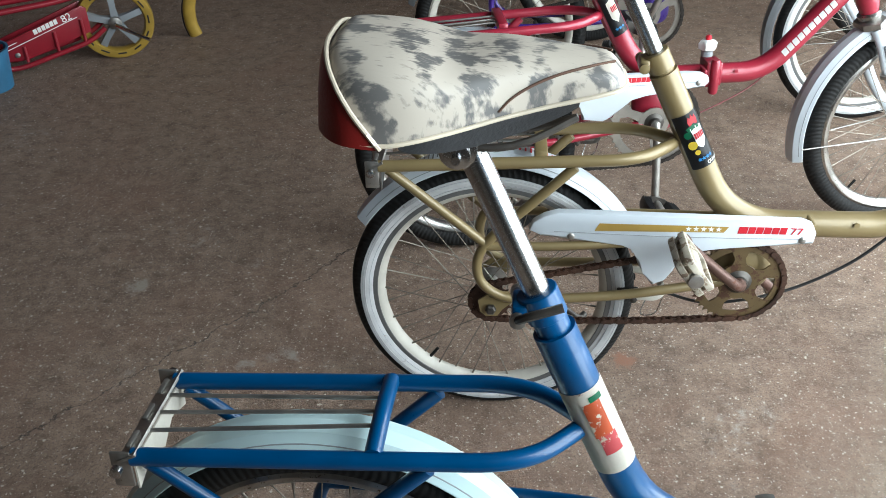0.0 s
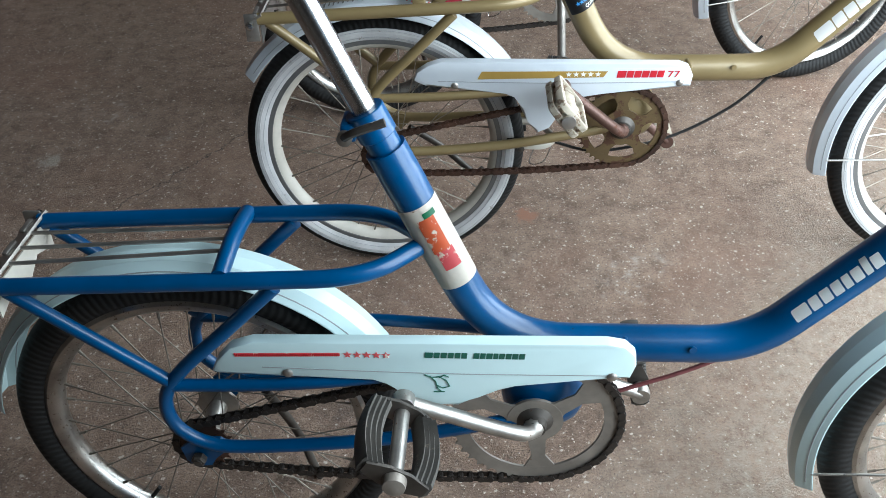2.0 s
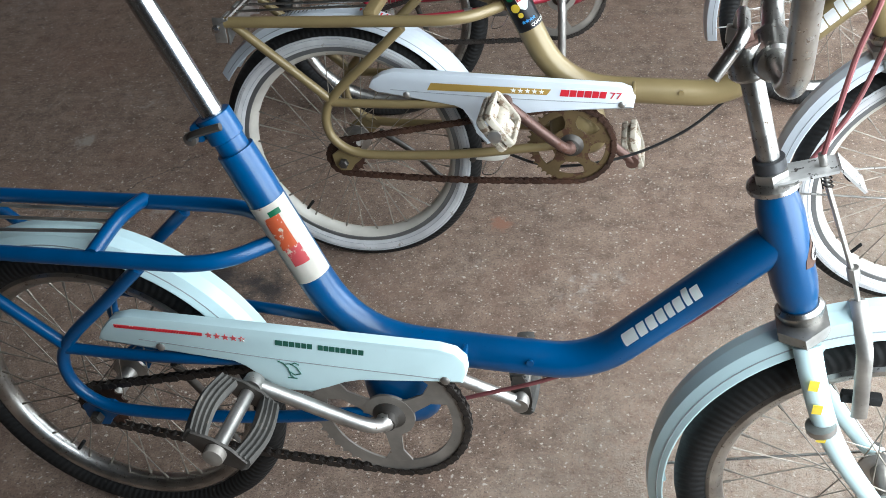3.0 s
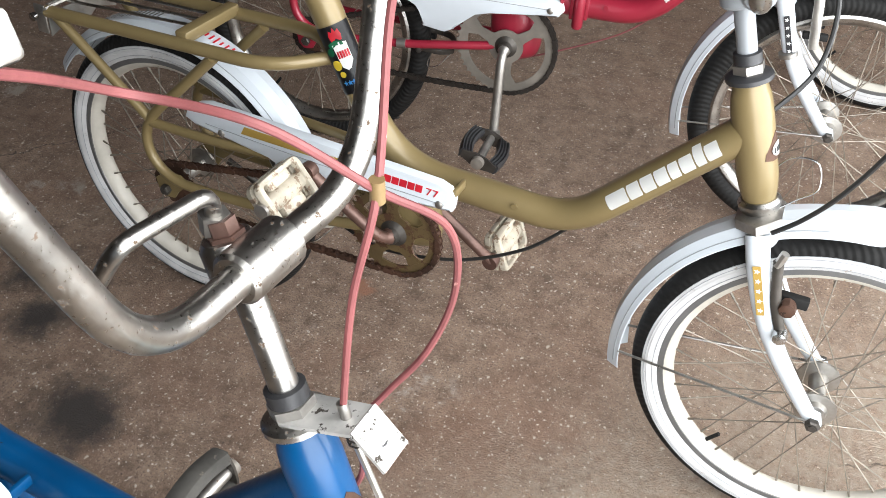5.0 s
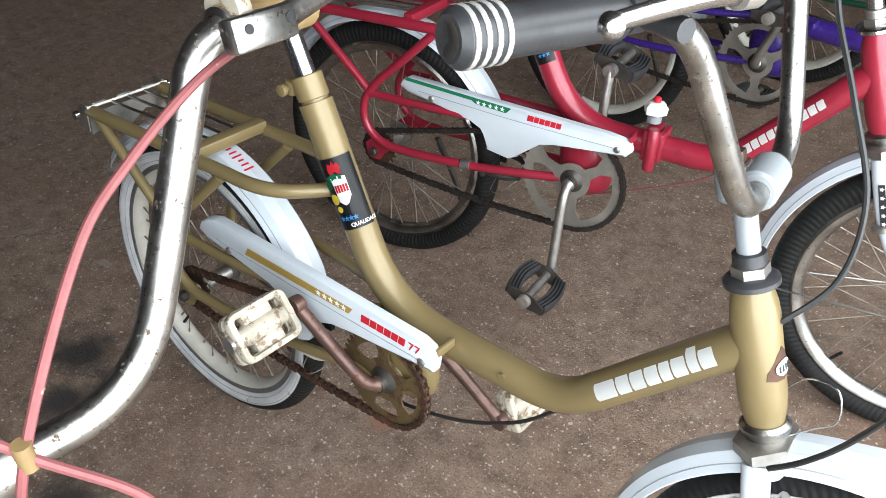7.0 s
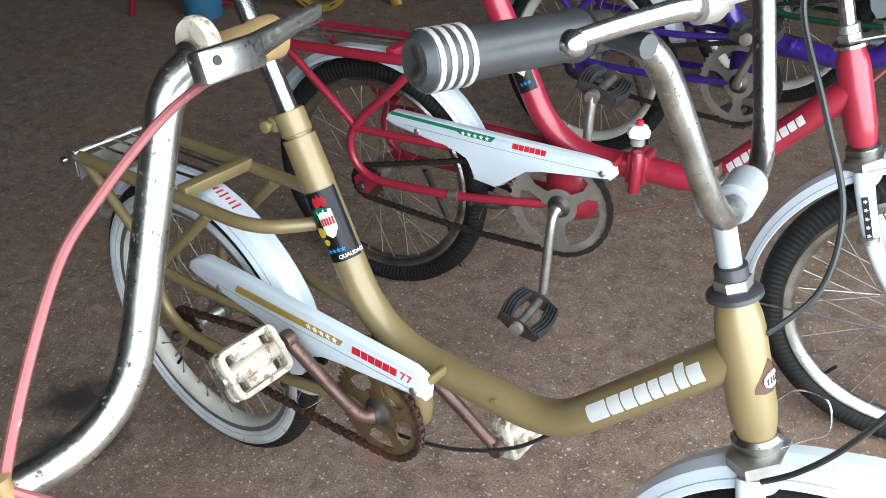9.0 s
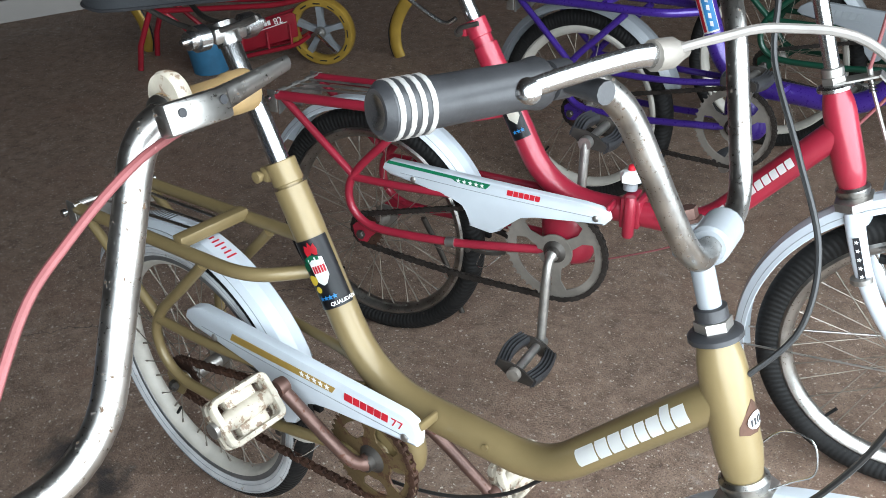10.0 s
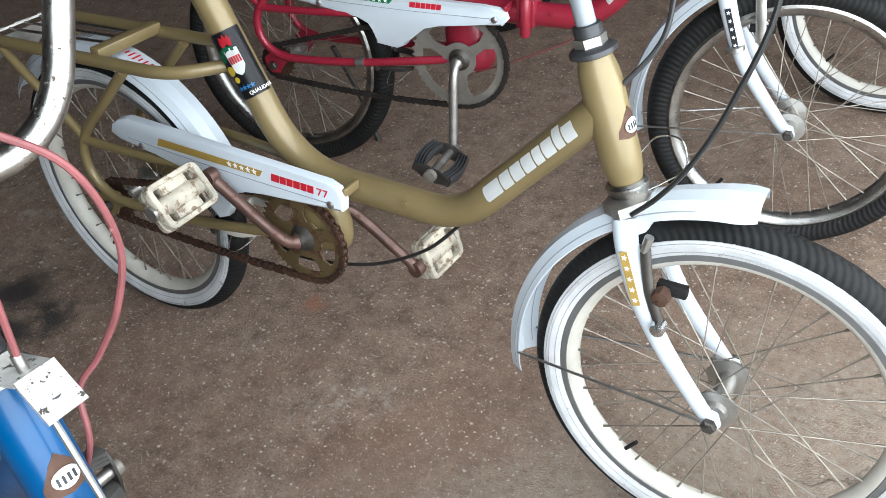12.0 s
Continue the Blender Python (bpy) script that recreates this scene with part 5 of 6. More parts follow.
def tube_word(bike, widths, mat, x0, z0, x1, z1, h, gap, talls=(), up=15):
    """A wordmark along the sloping tube, bent round its right flank; the ends lie on the tube's axis, up: degrees above the flank."""
    ang = math.atan2(z1 - z0, x1 - x0)
    m = Matrix.Translation((x0, 0, z0)) @ Matrix.Rotation(-ang, 4, 'Y')
    x, r = 0.0, 0.0226
    for i, w in enumerate(widths):
        hh = h * (1.30 if i in talls else 1.0)
        bm = bmesh.new()
        rows = []
        for q in range(7):
            zz = -h / 2 + hh * q / 6
            a, inset = radians(up) + zz / r, 0.05 * w if q in (0, 6) else 0.0
            rows.append([bm.verts.new((x + e + zz * 0.12, -r * math.cos(a), r * math.sin(a))) for e in (inset, w - inset)])
        for p, q in zip(rows, rows[1:]):
            bm.faces.new((p[0], p[1], q[1], q[0]))
        bmesh.ops.solidify(bm, geom=list(bm.faces), thickness=0.0006)
        part("wordmark_letter", bm, M[mat], bike, "white block of a wordmark", m)
        x += w + gap


def wrap_label(bike, s0, s1, mat, a0, a1, r=0.0229, name="label", label="", axis_pts=SEAT):
    """A decal bent round the seat tube between two distances along it and two angles (0 right flank, 90 ahead)."""
    (xa, za), (xb, zb) = axis_pts
    d = V((xb - xa, 0, zb - za)).normalized()
    side, ahead = V((0, -1, 0)), V((-d.z, 0, d.x))
    bm = bmesh.new()
    rows = []
    for i in range(2):
        c = V((xa, 0, za)) + d * (s0, s1)[i]
        rows.append([bm.verts.new(c + side * (r * math.cos(radians(a0 + (a1 - a0) * j / 12))) + ahead * (r * math.sin(radians(a0 + (a1 - a0) * j / 12)))) for j in range(13)])
    for j in range(12):
        bm.faces.new((rows[0][j], rows[0][j + 1], rows[1][j + 1], rows[1][j]))
    bmesh.ops.solidify(bm, geom=list(bm.faces), thickness=0.0005)
    return part(name, bm, M[mat], bike, label)


LETTER_WIDTHS = [0.024, 0.0145, 0.0145, 0.014, 0.011, 0.014, 0.010, 0.014]

BAR_BLUE = [(0.006, 0.112, 0.004), (-0.018, 0.190, 0.207), (-0.032, 0.286, 0.203)]
BAR_GOLD = [(0.004, 0.080, 0.0), (-0.056, 0.166, 0.182), (-0.138, 0.335, 0.182)]

# the blue one
blue = bike_at("bicycle", "blue step-through bicycle with pale mint mudguards and worn cowhide-print saddle", -0.212, -0.634, -3.5, 6)
o = dict(tube_label="glossy blue painted tube", bolt_mat="steel", clamp_lever=True, end_mat="steel", end_label="dull grey slotted end plate", skirt_mat="rim_white", wire_mat="steel",
         ring_mat="ring_steel", ring_label="dull steel chainring", crank_mat="steel", crank_label="scratched chromed crank", crank=0.170, crank_angle=152, pedal="rubber", pedal_mat="grey_rubber",
         pedal_spin=(radians(32), radians(80)), chain_mat="chain", chain_label="greasy dark chain", sag=0.008, arms=3, ring_r=0.103, guard_shape=GUARD_BLUE,
         guard_mat="mint", guard_label="pale mint painted steel chain guard", steer=0, fork_mat="mint", fork_label="pale mint painted fork leg", front_wheel=dict(BLACK_WHEEL), ff=(62, 196),
         fender_mat="mint", fender_label="pale mint painted steel mudguard", collar_mat="grip", cup_mat="chrome", cup_label="chromed headset cup", stem=0.215, stem_mat="chrome", stem_label="chromed stem with worn patches")
skeleton_tubes(blue, M["blue"], o)
wheel(blue, "rear_wheel", REAR, Matrix(), dict(BLACK_WHEEL))
mudguard(blue, "rear_mudguard", REAR, Matrix(), 20, 172, M["mint"], o["fender_label"])
drive(blue, o)
guard_text(blue, chain_guard(blue, o), "blue")
S, top, ax = fork_and_front(blue, M["blue"], o)
handlebar(blue, S, top, dict(clamp_mat="chrome", clamp_label="pitted chrome bar clamp", lever_drop=0.35, bar=BAR_BLUE, top_cut=0.030, grip_fat=0.80, bar_mat="chrome", bar_label="pitted chromed high-rise handlebar", grip_len=0.078, grip_mat="grip_tan", grip_label="aged tan plastic grip",
          lever_mat="chrome", lever_label="chromed brake lever bracket"))
seat_post(blue, 0.868, "chrome_clean", "bright chromed seat post")
saddle(blue, V((0.166, 0, 0.872)), 0.252, 0.185, 0.070, ("cowhide", "piping"), 4, "worn cowhide-print saddle with red back panel", True)
tube_word(blue, [w * 0.83 for w in LETTER_WIDTHS], "decal_white", 0.7014, 0.4427, 0.838, 0.596, 0.0150, 0.0022, (6,), 33)
wrap_label(blue, 0.068, 0.178, "label_paper", -78, 100, name="paper_label", label="peeling white and orange paper label")
wrap_label(blue, 0.083, 0.128, "decal_orange", -8, 42, 0.0233, "label_print", "faded orange print")
wrap_label(blue, 0.126, 0.152, "decal_pink", -2, 48, 0.0233, "label_print", "faded red print")
wrap_label(blue, 0.076, 0.083, "decal_green", 15, 52, 0.0233, "label_print", "green corner of the label")

# the gold one
gold = bike_at("bicycle", "gold step-through bicycle with whitewall tyres and white mudguards", -0.007, -0.017, -2.5, 4.5)
o = dict(tube_label="satin gold painted tube", bolt_mat="gold", end_mat="steel", end_label="dull slotted steel end plate", skirt_mat="steel", wire_mat="chrome",
         ring_mat="ring_gold", ring_label="rust-stained gold chainring", crank_mat="crank_rust", crank_label="brown rusted crank", crank=0.150, crank_angle=137, pedal="cream", pedal_mat="cream",
         pedal_spin=(radians(52), radians(70)), chain_mat="rust", chain_label="rusty brown chain", sag=0.006, arms=5, ring_r=0.074, seat=SEAT_GOLD, head_dx=0.013, collar=0.034, elbow=0.662, flat_bar=True,
         guard_mat="white", guard_label="white painted steel chain guard", steer=3, fork_mat="white", fork_label="white painted fork leg", fork_stars="decal_gold", front_wheel=dict(WHITE_WHEEL), ff=(89, 190), flare=0.25,
         fender_mat="white", fender_label="white painted steel mudguard", collar_mat="grip", cup_mat="grip", cup_label="black headset cap", stem=0.176, stem_mat="silver", stem_label="grey painted stem")
skeleton_tubes(gold, M["gold"], o)
wheel(gold, "rear_wheel", REAR, Matrix(), dict(WHITE_WHEEL))
mudguard(gold, "rear_mudguard", REAR, Matrix(), 22, 147, M["white"], o["fender_label"])
drive(gold, o)
guard_text(gold, chain_guard(gold, o), "gold")
S, top, ax = fork_and_front(gold, M["gold"], o)
turned = Matrix.Translation(HEAD + V((0.008, 0, 0))) @ Matrix.Rotation(radians(8), 4, AXIS) @ Matrix.Translation(-HEAD)
handlebar(gold, turned, top, dict(clamp_mat="silver", clamp_label="grey cast bar clamp", bar=BAR_GOLD, bar_mat="chrome", bar_label="chromed high-rise handlebar", grip_len=0.125, grip_mat="grip", grip_label="black plastic grip with pale rings", grip_rings=True, ball_lever=True, bracket_mat="grip",
          lever_mat="chrome_clean", lever_label="alloy brake lever bracket"))
seat_post(gold, 0.850, "chrome_clean", "bright chromed seat post", SEAT_GOLD)
saddle(gold, V((0.118, 0, 0.862)), 0.290, 0.20, 0.07, ("vinyl_black", "grip"), 2, "black and grey vinyl saddle", False)
tube_word(gold, [w * 1.33 for w in LETTER_WIDTHS], "decal_white", 0.7148, 0.4504, 0.851, 0.596, 0.0205, 0.0020, (6,), 12)
wrap_label(gold, 0.071, 0.168, "decal_hole_black", -45, 105, name="badge_label", label="black label with bright badge", axis_pts=SEAT_GOLD)

# the red folding one
red = bike_at("bicycle", "red folding bicycle with white mudguards and hinge knob", -0.052, 0.497, 6.0, 5)
o = dict(tube_label="chipped red painted tube", bolt_mat="chrome", clamp_lever=True, end_mat="steel", end_label="dull slotted steel end plate", skirt_mat="steel", wire_mat="steel",
         ring_mat="ring_steel", ring_label="dull steel chainring", crank_mat="steel", crank_label="dull chromed crank", crank=0.165, crank_angle=-89, pedal="rubber", pedal_mat="grip",
         pedal_spin=(radians(20), radians(20)), chain_mat="chain", chain_label="dark oily chain", sag=0.008, arms=3, ring_r=0.097, seat=SEAT_RED, flat_bar=True,
         guard_shape=GUARD_RED, guard_mat="white", guard_label="white painted steel chain guard", steer=3, fork_mat="white", fork_label="white painted fork leg", fork_stars="decal_hole_black", front_wheel=dict(BLACK_WHEEL), ff=(64, 194),
         fender_mat="white", fender_label="white painted steel mudguard", cup_mat="chrome_clean", cup_label="chromed headset nut", stem=0.24, stem_mat="chrome_clean", stem_label="chromed stem")
skeleton_tubes(red, M["red"], o)
wheel(red, "rear_wheel", REAR, Matrix(), dict(BLACK_WHEEL))
mudguard(red, "rear_mudguard", REAR, Matrix(), 22, 150, M["white"], o["fender_label"])
drive(red, o)
guard_text(red, chain_guard(red, o), "red")
fork_and_front(red, M["red"], o)
seat_post(red, 0.870, "chrome_clean", "chromed seat post", SEAT_RED)

# the purple one behind
purple = bike_at("bicycle", "purple bicycle with silver mudguards and black tyres", 0.039, 1.215, -3.7, 5)
o = dict(tube_label="glossy purple painted tube", bolt_mat="chrome", end_mat="steel", end_label="dull slotted steel end plate", skirt_mat="steel", wire_mat="steel",
         ring_mat="ring_steel", ring_label="dull grey lobed chainring", crank_mat="steel", crank_label="dull steel crank", crank=0.165, crank_angle=70, pedal="rubber", pedal_mat="grip",
         pedal_spin=(0, 0), chain_mat="chain", chain_label="dark oily chain", sag=0.008, arms=3,
         steer=0, fork_mat="white", fork_label="white painted fork leg", front_wheel=dict(WHITE_WHEEL), ff=(64, 194),
         fender_mat="silver", fender_label="silver painted steel mudguard", cup_mat="chrome_clean", cup_label="chromed headset nut", stem=0.2, stem_mat="chrome_clean", stem_label="chromed stem")
skeleton_tubes(purple, M["purple"], o)
wheel(purple, "rear_wheel", REAR, Matrix(), dict(BLACK_WHEEL, rim="rim_white", rim_label="pale painted rim"))
mudguard(purple, "rear_mudguard", REAR, Matrix(), 22, 165, M["silver"], o["fender_label"])
drive(purple, o)
fork_and_front(purple, M["purple"], o)
seat_post(purple, 0.870, "chrome_clean", "chromed seat post")

# ---- small fittings ----
def wrap_shape(bike, pts, mat, r=0.0236, name="label_print", label="", thick=0.0004):
    """A small printed shape on the seat tube: points of (distance along it, angle in degrees)."""
    (xa, za), (xb, zb) = SEAT_GOLD if bike is gold else SEAT_RED if bike is red else SEAT
    d = V((xb - xa, 0, zb - za)).normalized()
    ahead = V((-d.z, 0, d.x))
    bm = bmesh.new()
    vs = [bm.verts.new(V((xa, 0, za)) + d * s + V((0, -1, 0)) * (r * math.cos(radians(q))) + ahead * (r * math.sin(radians(q)))) for s, q in pts]
    mid = bm.verts.new(V((xa, 0, za)) + d * (sum(p[0] for p in pts) / len(pts)) + (V((0, -1, 0)) * math.cos(radians(sum(p[1] for p in pts) / len(pts))) + ahead * math.sin(radians(sum(p[1] for p in pts) / len(pts)))) * r)
    for i in range(len(vs)):
        bm.faces.new((vs[i], vs[(i + 1) % len(vs)], mid))
    bmesh.ops.solidify(bm, geom=list(bm.faces), thickness=thick)
    return part(name, bm, M[mat], bike, label)


def badge_print(bike, s0):
    """Crown, shield with red bars, green leaf, yellow patch and a row of blue stars on the black label."""
    put = lambda pts, *rest, **more: wrap_shape(bike, [(u, q + 2) for u, q in pts], *rest, **more)
    arc = lambda cs, cq, rs, n=12, k=1.0: [(s0 + cs + rs * math.sin(2 * math.pi * i / n), cq + k * rs * 1000 * 2.43 * math.cos(2 * math.pi * i / n)) for i in range(n)]
    put([(s0 + 0.004, 12), (s0 + 0.012, 6), (s0 + 0.020, 10), (s0 + 0.020, 46), (s0 + 0.012, 50), (s0 + 0.004, 44), (s0 + 0.009, 36), (s0 + 0.001, 28), (s0 + 0.009, 20)], "decal_red", label="red crown shape")
    put([(s0 + 0.024, 6), (s0 + 0.022, 30), (s0 + 0.024, 56), (s0 + 0.050, 56), (s0 + 0.060, 40), (s0 + 0.062, 28), (s0 + 0.056, 12)], "decal_white", 0.0238, label="white shield shape")
    put([(s0 + 0.022, -8), (s0 + 0.018, 20), (s0 + 0.022, 44), (s0 + 0.027, 44), (s0 + 0.025, 20), (s0 + 0.030, -2)], "decal_green", 0.0241, label="green leaf shape")
    put(arc(0.033, -10, 0.006), "decal_green", 0.0241, label="green patch")
    put(arc(0.052, -6, 0.0075), "decal_yellow", 0.0241, label="yellow patch")
    put(arc(0.066, 2, 0.0045), "decal_yellow", 0.0241, label="yellow patch")
    for k in range(5):
        q = 12 + 8.6 * k
        put([(s0 + 0.034, q), (s0 + 0.034, q + 6.6), (s0 + 0.044, q + 6.6), (s0 + 0.044, q)], "decal_red", 0.0243, label="red block of a wordmark")
    for k in range(4):
        cq = 0 + 15 * k
        put([(s0 + 0.079 - (0.0042 if i % 2 == 0 else 0.0018) * math.cos(math.pi * i / 5), cq + (0.0042 if i % 2 == 0 else 0.0018) * 2430 * math.sin(math.pi * i / 5)) for i in range(10)], "decal_blue", 0.0243, label="small blue star")


def tube_writing(bike, text, size, mat, s, q, r=0.0242, axis_pts=SEAT):
    (xa, za), (xb, zb) = axis_pts
    d = V((xb - xa, 0, zb - za)).normalized()
    ahead = V((-d.z, 0, d.x))
    out = V((0, -1, 0)) * math.cos(radians(q)) + ahead * math.sin(radians(q))
    right = (-d).cross(out).normalized()
    m = Matrix((right, -d, out)).transposed().to_4x4()
    m.translation = V((xa, 0, za)) + d * s + out * r
    ob = writing("label_word", text, size, M[mat], bike, m)
    # bend the flat letters round the tube
    for v in ob.data.vertices:
        a = v.co.x / r
        v.co.x, v.co.z = r * math.sin(a) * 1.0, v.co.z + r * (math.cos(a) - 1)
    return ob


def head_badge(bike, mat_back, dx=0.0):
    """A small diamond badge on the right front of the head tube."""
    d = (V((0.872, 0, 0.515)) - V((0.822, 0, 0.660))).normalized()
    ahead = V((-d.z, 0, d.x))
    c0 = V((0.822, 0, 0.660))

    def shape(pts, r, mat, name, label):
        bm = bmesh.new()
        vs = [bm.verts.new(c0 + d * s + (V((0, -1, 0)) * math.cos(radians(q)) + ahead * math.sin(radians(q))) * r) for s, q in pts]
        bm.faces.new(vs)
        bmesh.ops.triangulate(bm, faces=list(bm.faces))
        bmesh.ops.solidify(bm, geom=list(bm.faces), thickness=0.0006)
        return part(name, bm, M[mat], bike, label, Matrix.Translation((dx, 0, 0)))

    shape([(0.064, 84), (0.072, 66), (0.088, 40), (0.096, 36), (0.099, 60), (0.100, 84), (0.099, 108), (0.096, 132), (0.088, 128), (0.072, 102)], 0.0246, mat_back, "head_badge", "rusty diamond head badge")
    shape([(0.086 + 0.0085 * math.sin(2 * math.pi * i / 14), 84 + 26 * math.cos(2 * math.pi * i / 14)) for i in range(14)], 0.0253, "decal_white", "badge_oval", "cream oval of the badge")
    for k in range(4):
        shape([(0.083, 66 + 10 * k), (0.083, 71 + 10 * k), (0.0900, 71 + 10 * k), (0.0900, 66 + 10 * k)], 0.0259, "decal_hole_black", "badge_bar", "dark bar of a wordmark")


def brake_bracket(bike, S, mat="steel"):
    """Slotted steel bracket clamped under the headset nut, with the brake rod down to the fork."""
    ax = lambda k: HEAD + AXIS * k
    base = ax(0.0838)
    fw = V((AXIS.z, 0, -AXIS.x))
    bm = bmesh.new()
    pts = [base + V((0, -0.018, 0)), base + fw * 0.060 + V((0, -0.016, 0)), base + fw * 0.060 + V((0, 0.016, 0)), base + V((0, 0.018, 0))]
    lo, hi = [bm.verts.new(p) for p in pts], [bm.verts.new(p + AXIS * 0.003) for p in pts]
    bm.faces.new(lo)
    bm.faces.new(hi[::-1])
    for i in range(4):
        bm.faces.new((lo[i], hi[i], hi[(i + 1) % 4], lo[(i + 1) % 4]))
    e = base + fw * 0.060
    dn = (fw * 0.55 - AXIS * 0.85).normalized()
    pts = [e + V((0, -0.016, 0)) + AXIS * 0.003, e + V((0, -0.016, 0)) + dn * 0.034, e + V((0, 0.016, 0)) + dn * 0.034, e + V((0, 0.016, 0)) + AXIS * 0.003]
    nn = dn.cross(V((0, 1, 0))).normalized() * 0.003
    lo, hi = [bm.verts.new(p) for p in pts], [bm.verts.new(p + nn) for p in pts]
    bm.faces.new(lo)
    bm.faces.new(hi[::-1])
    for i in range(4):
        bm.faces.new((lo[i], hi[i], hi[(i + 1) % 4], lo[(i + 1) % 4]))
    br = part("brake_bracket", bm, M[mat], bike, "pitted folded steel brake bracket", S)
    c = e + dn * 0.017
    # the hole is a solid black plug, its shade given by colour
    part("bracket_hole_black", lathe(bmesh.new(), [(0.0055, -0.0036), (0.0055, 0.0036)], 14, along(c - dn.cross(V((0, 1, 0))) * 0.0, c + dn.cross(V((0, 1, 0))))), M["decal_hole_black"], br)
    hook = base + fw * 0.048
    part("cable_ferrule", tube(bmesh.new(), [hook + AXIS * 0.003, hook + AXIS * 0.016], 0.0042, 10), M["steel"], br)
    rod_end = ax(-0.085) + fw * 0.058
    rodp = part("brake_rod", tube(bmesh.new(), [hook - AXIS * 0.004, hook - AXIS * 0.02, rod_end + AXIS * 0.03, rod_end], 0.0028, 8), M["steel"], bike, "thin steel brake rod", S)
    part("rod_spring", tube(bmesh.new(), [hook - AXIS * (0.006 + 0.0007 * k) + V((0.0055 * math.cos(k * 0.9), 0.0055 * math.sin(k * 0.9), 0)) for k in range(26)], 0.0008, 5), M["dark_steel"], rodp)
    part("rod_adjuster", tube(bmesh.new(), [rod_end + AXIS * 0.045, rod_end + AXIS * 0.028], 0.0065, 8), M["steel"], rodp)
    return hook


def rod_caliper(bike, S, mat="steel"):
    """Flat stirrup over the tyre from the brake rod to the shoes."""
    ax = lambda k: HEAD + AXIS * k
    fw = V((AXIS.z, 0, -AXIS.x))
    rod_end = ax(-0.085) + fw * 0.058
    for s in (-1, 1):
        bm = bmesh.new()
        pts = [rod_end, rod_end + V((0.004, s * 0.022, -0.014)), rod_end + V((0.010, s * 0.038, -0.040)), rod_end + V((0.020, s * 0.041, -0.110)), rod_end + V((0.022, s * 0.041, -0.128))]
        tube(bm, round_path(pts, 0.012, 4), 0.0085, 8, 0.30)
        st = part("brake_stirrup", bm, M[mat], bike, "flat steel brake stirrup", S)
        part("brake_shoe", box(bmesh.new(), rod_end.x + 0.022, s * 0.030, rod_end.z - 0.108, 0.042, 0.012, 0.012, bev=0.002), M["rubber"], st, "black rubber brake block")
        clipc = rod_end + V((-0.016, s * 0.052, -0.138))
        part("fork_clip", tube(bmesh.new(), [clipc + AXIS * 0.004, clipc - AXIS * 0.004], 0.0165, 14), M[mat], st, "steel clip round the fork leg")


def side_brake(bike, S):
    """Dark bent cantilever arm on the fork with a worn block."""
    ax = lambda k: HEAD + AXIS * k
    base = ax(-0.128) + V((0.026, -0.048, 0))
    pts = [base, base + V((0.006, -0.003, -0.030)), base + V((0.014, -0.006, -0.060)), base + V((0.026, -0.008, -0.088)), base + V((0.030, -0.005, -0.100))]
    arm = part("brake_arm", tube(bmesh.new(), spline(pts, 5), 0.0066, 10, 0.6), M["dark_steel"], bike, "dark bent brake arm", S)
    part("brake_shoe", box(bmesh.new(), base.x + 0.033, -0.030, base.z - 0.062, 0.036, 0.012, 0.015, bev=0.002), M["rubber"], arm, "black rubber brake block")
    part("shoe_nut", lathe(bmesh.new(), [(0.003, -0.012), (0.010, -0.010), (0.011, 0.0), (0.008, 0.008)], 8, Matrix.Translation((base.x + 0.027, -0.052, base.z - 0.058))), M["rust"], arm, "rust-caked nut")
    part("pivot_cap", lathe(bmesh.new(), [(0.003, -0.010), (0.0085, -0.008), (0.0095, 0.006)], 14, Matrix.Translation((base.x + 0.030, -0.060, base.z - 0.098))), M["chrome_clean"], arm)
    part("cable_anchor", tube(bmesh.new(), [base + V((0, 0, -0.008)), base + V((0.004, 0, 0.012))], 0.0055, 8), M["steel"], arm)
    return base


def cable(name, label, mat, pts, r=0.0027, m=None, category="cable"):
    ob = part(name, tube(bmesh.new(), spline(pts, 8), r, 8), M[mat], None, label, m)
    return tagged(ob, category=category)


def rear_caliper(bike, mat="rim_white"):
    """Small pull brake hung under the chain stays."""
    c = V((0.268, 0, 0.262))
    for s in (-1, 1):
        pts = [c + V((0.03, s * 0.012, -0.004)), c + V((0.010, s * 0.040, 0.004)), c + V((-0.028, s * 0.044, 0.008)), c + V((-0.034, s * 0.034, 0.006))]
        arm = part("rear_brake_arm", tube(bmesh.new(), spline(pts, 5), 0.0065, 8, 0.6), M[mat], bike, "grimy pale brake arm")
        part("brake_shoe", box(bmesh.new(), c.x - 0.034, s * 0.022, c.z + 0.006, 0.036, 0.010, 0.010, bev=0.002), M["rubber"], arm)
        part("arm_bolt", lathe(bmesh.new(), [(0.003, -0.006), (0.006, -0.005), (0.006, 0.005), (0.003, 0.006)], 8, Matrix.Translation(c + V((-0.028, s * 0.052, 0.008)))), M["dark_steel"], arm)
    part("bridge_wire", tube(bmesh.new(), spline([c + V((0.03, -0.012, -0.004)), c + V((0.012, -0.05, -0.02)), c + V((-0.012, -0.046, -0.026)), c + V((-0.004, -0.04, 0.002))], 6), 0.0012, 6), M["chrome_clean"], bike)


def kick_stand(bike, x, foot):
    a, b = V((x, 0.050, 0.255)), V(foot)
    part("kick_stand", tube(bmesh.new(), spline([a, a.lerp(b, 0.5) + V((0, 0.012, 0)), b, b + V((0.02, 0.012, -0.002))], 5), 0.0062, 10), M["dark_steel"], bike, "dark steel side stand")


# the blue bicycle's fittings
Sb = Matrix()
hook = brake_bracket(blue, Sb, "pitted")
rod_caliper(blue, Sb)
head_badge(blue, "rust")
kick_stand(blue, 0.06, (0.10, 0.115, 0.006))
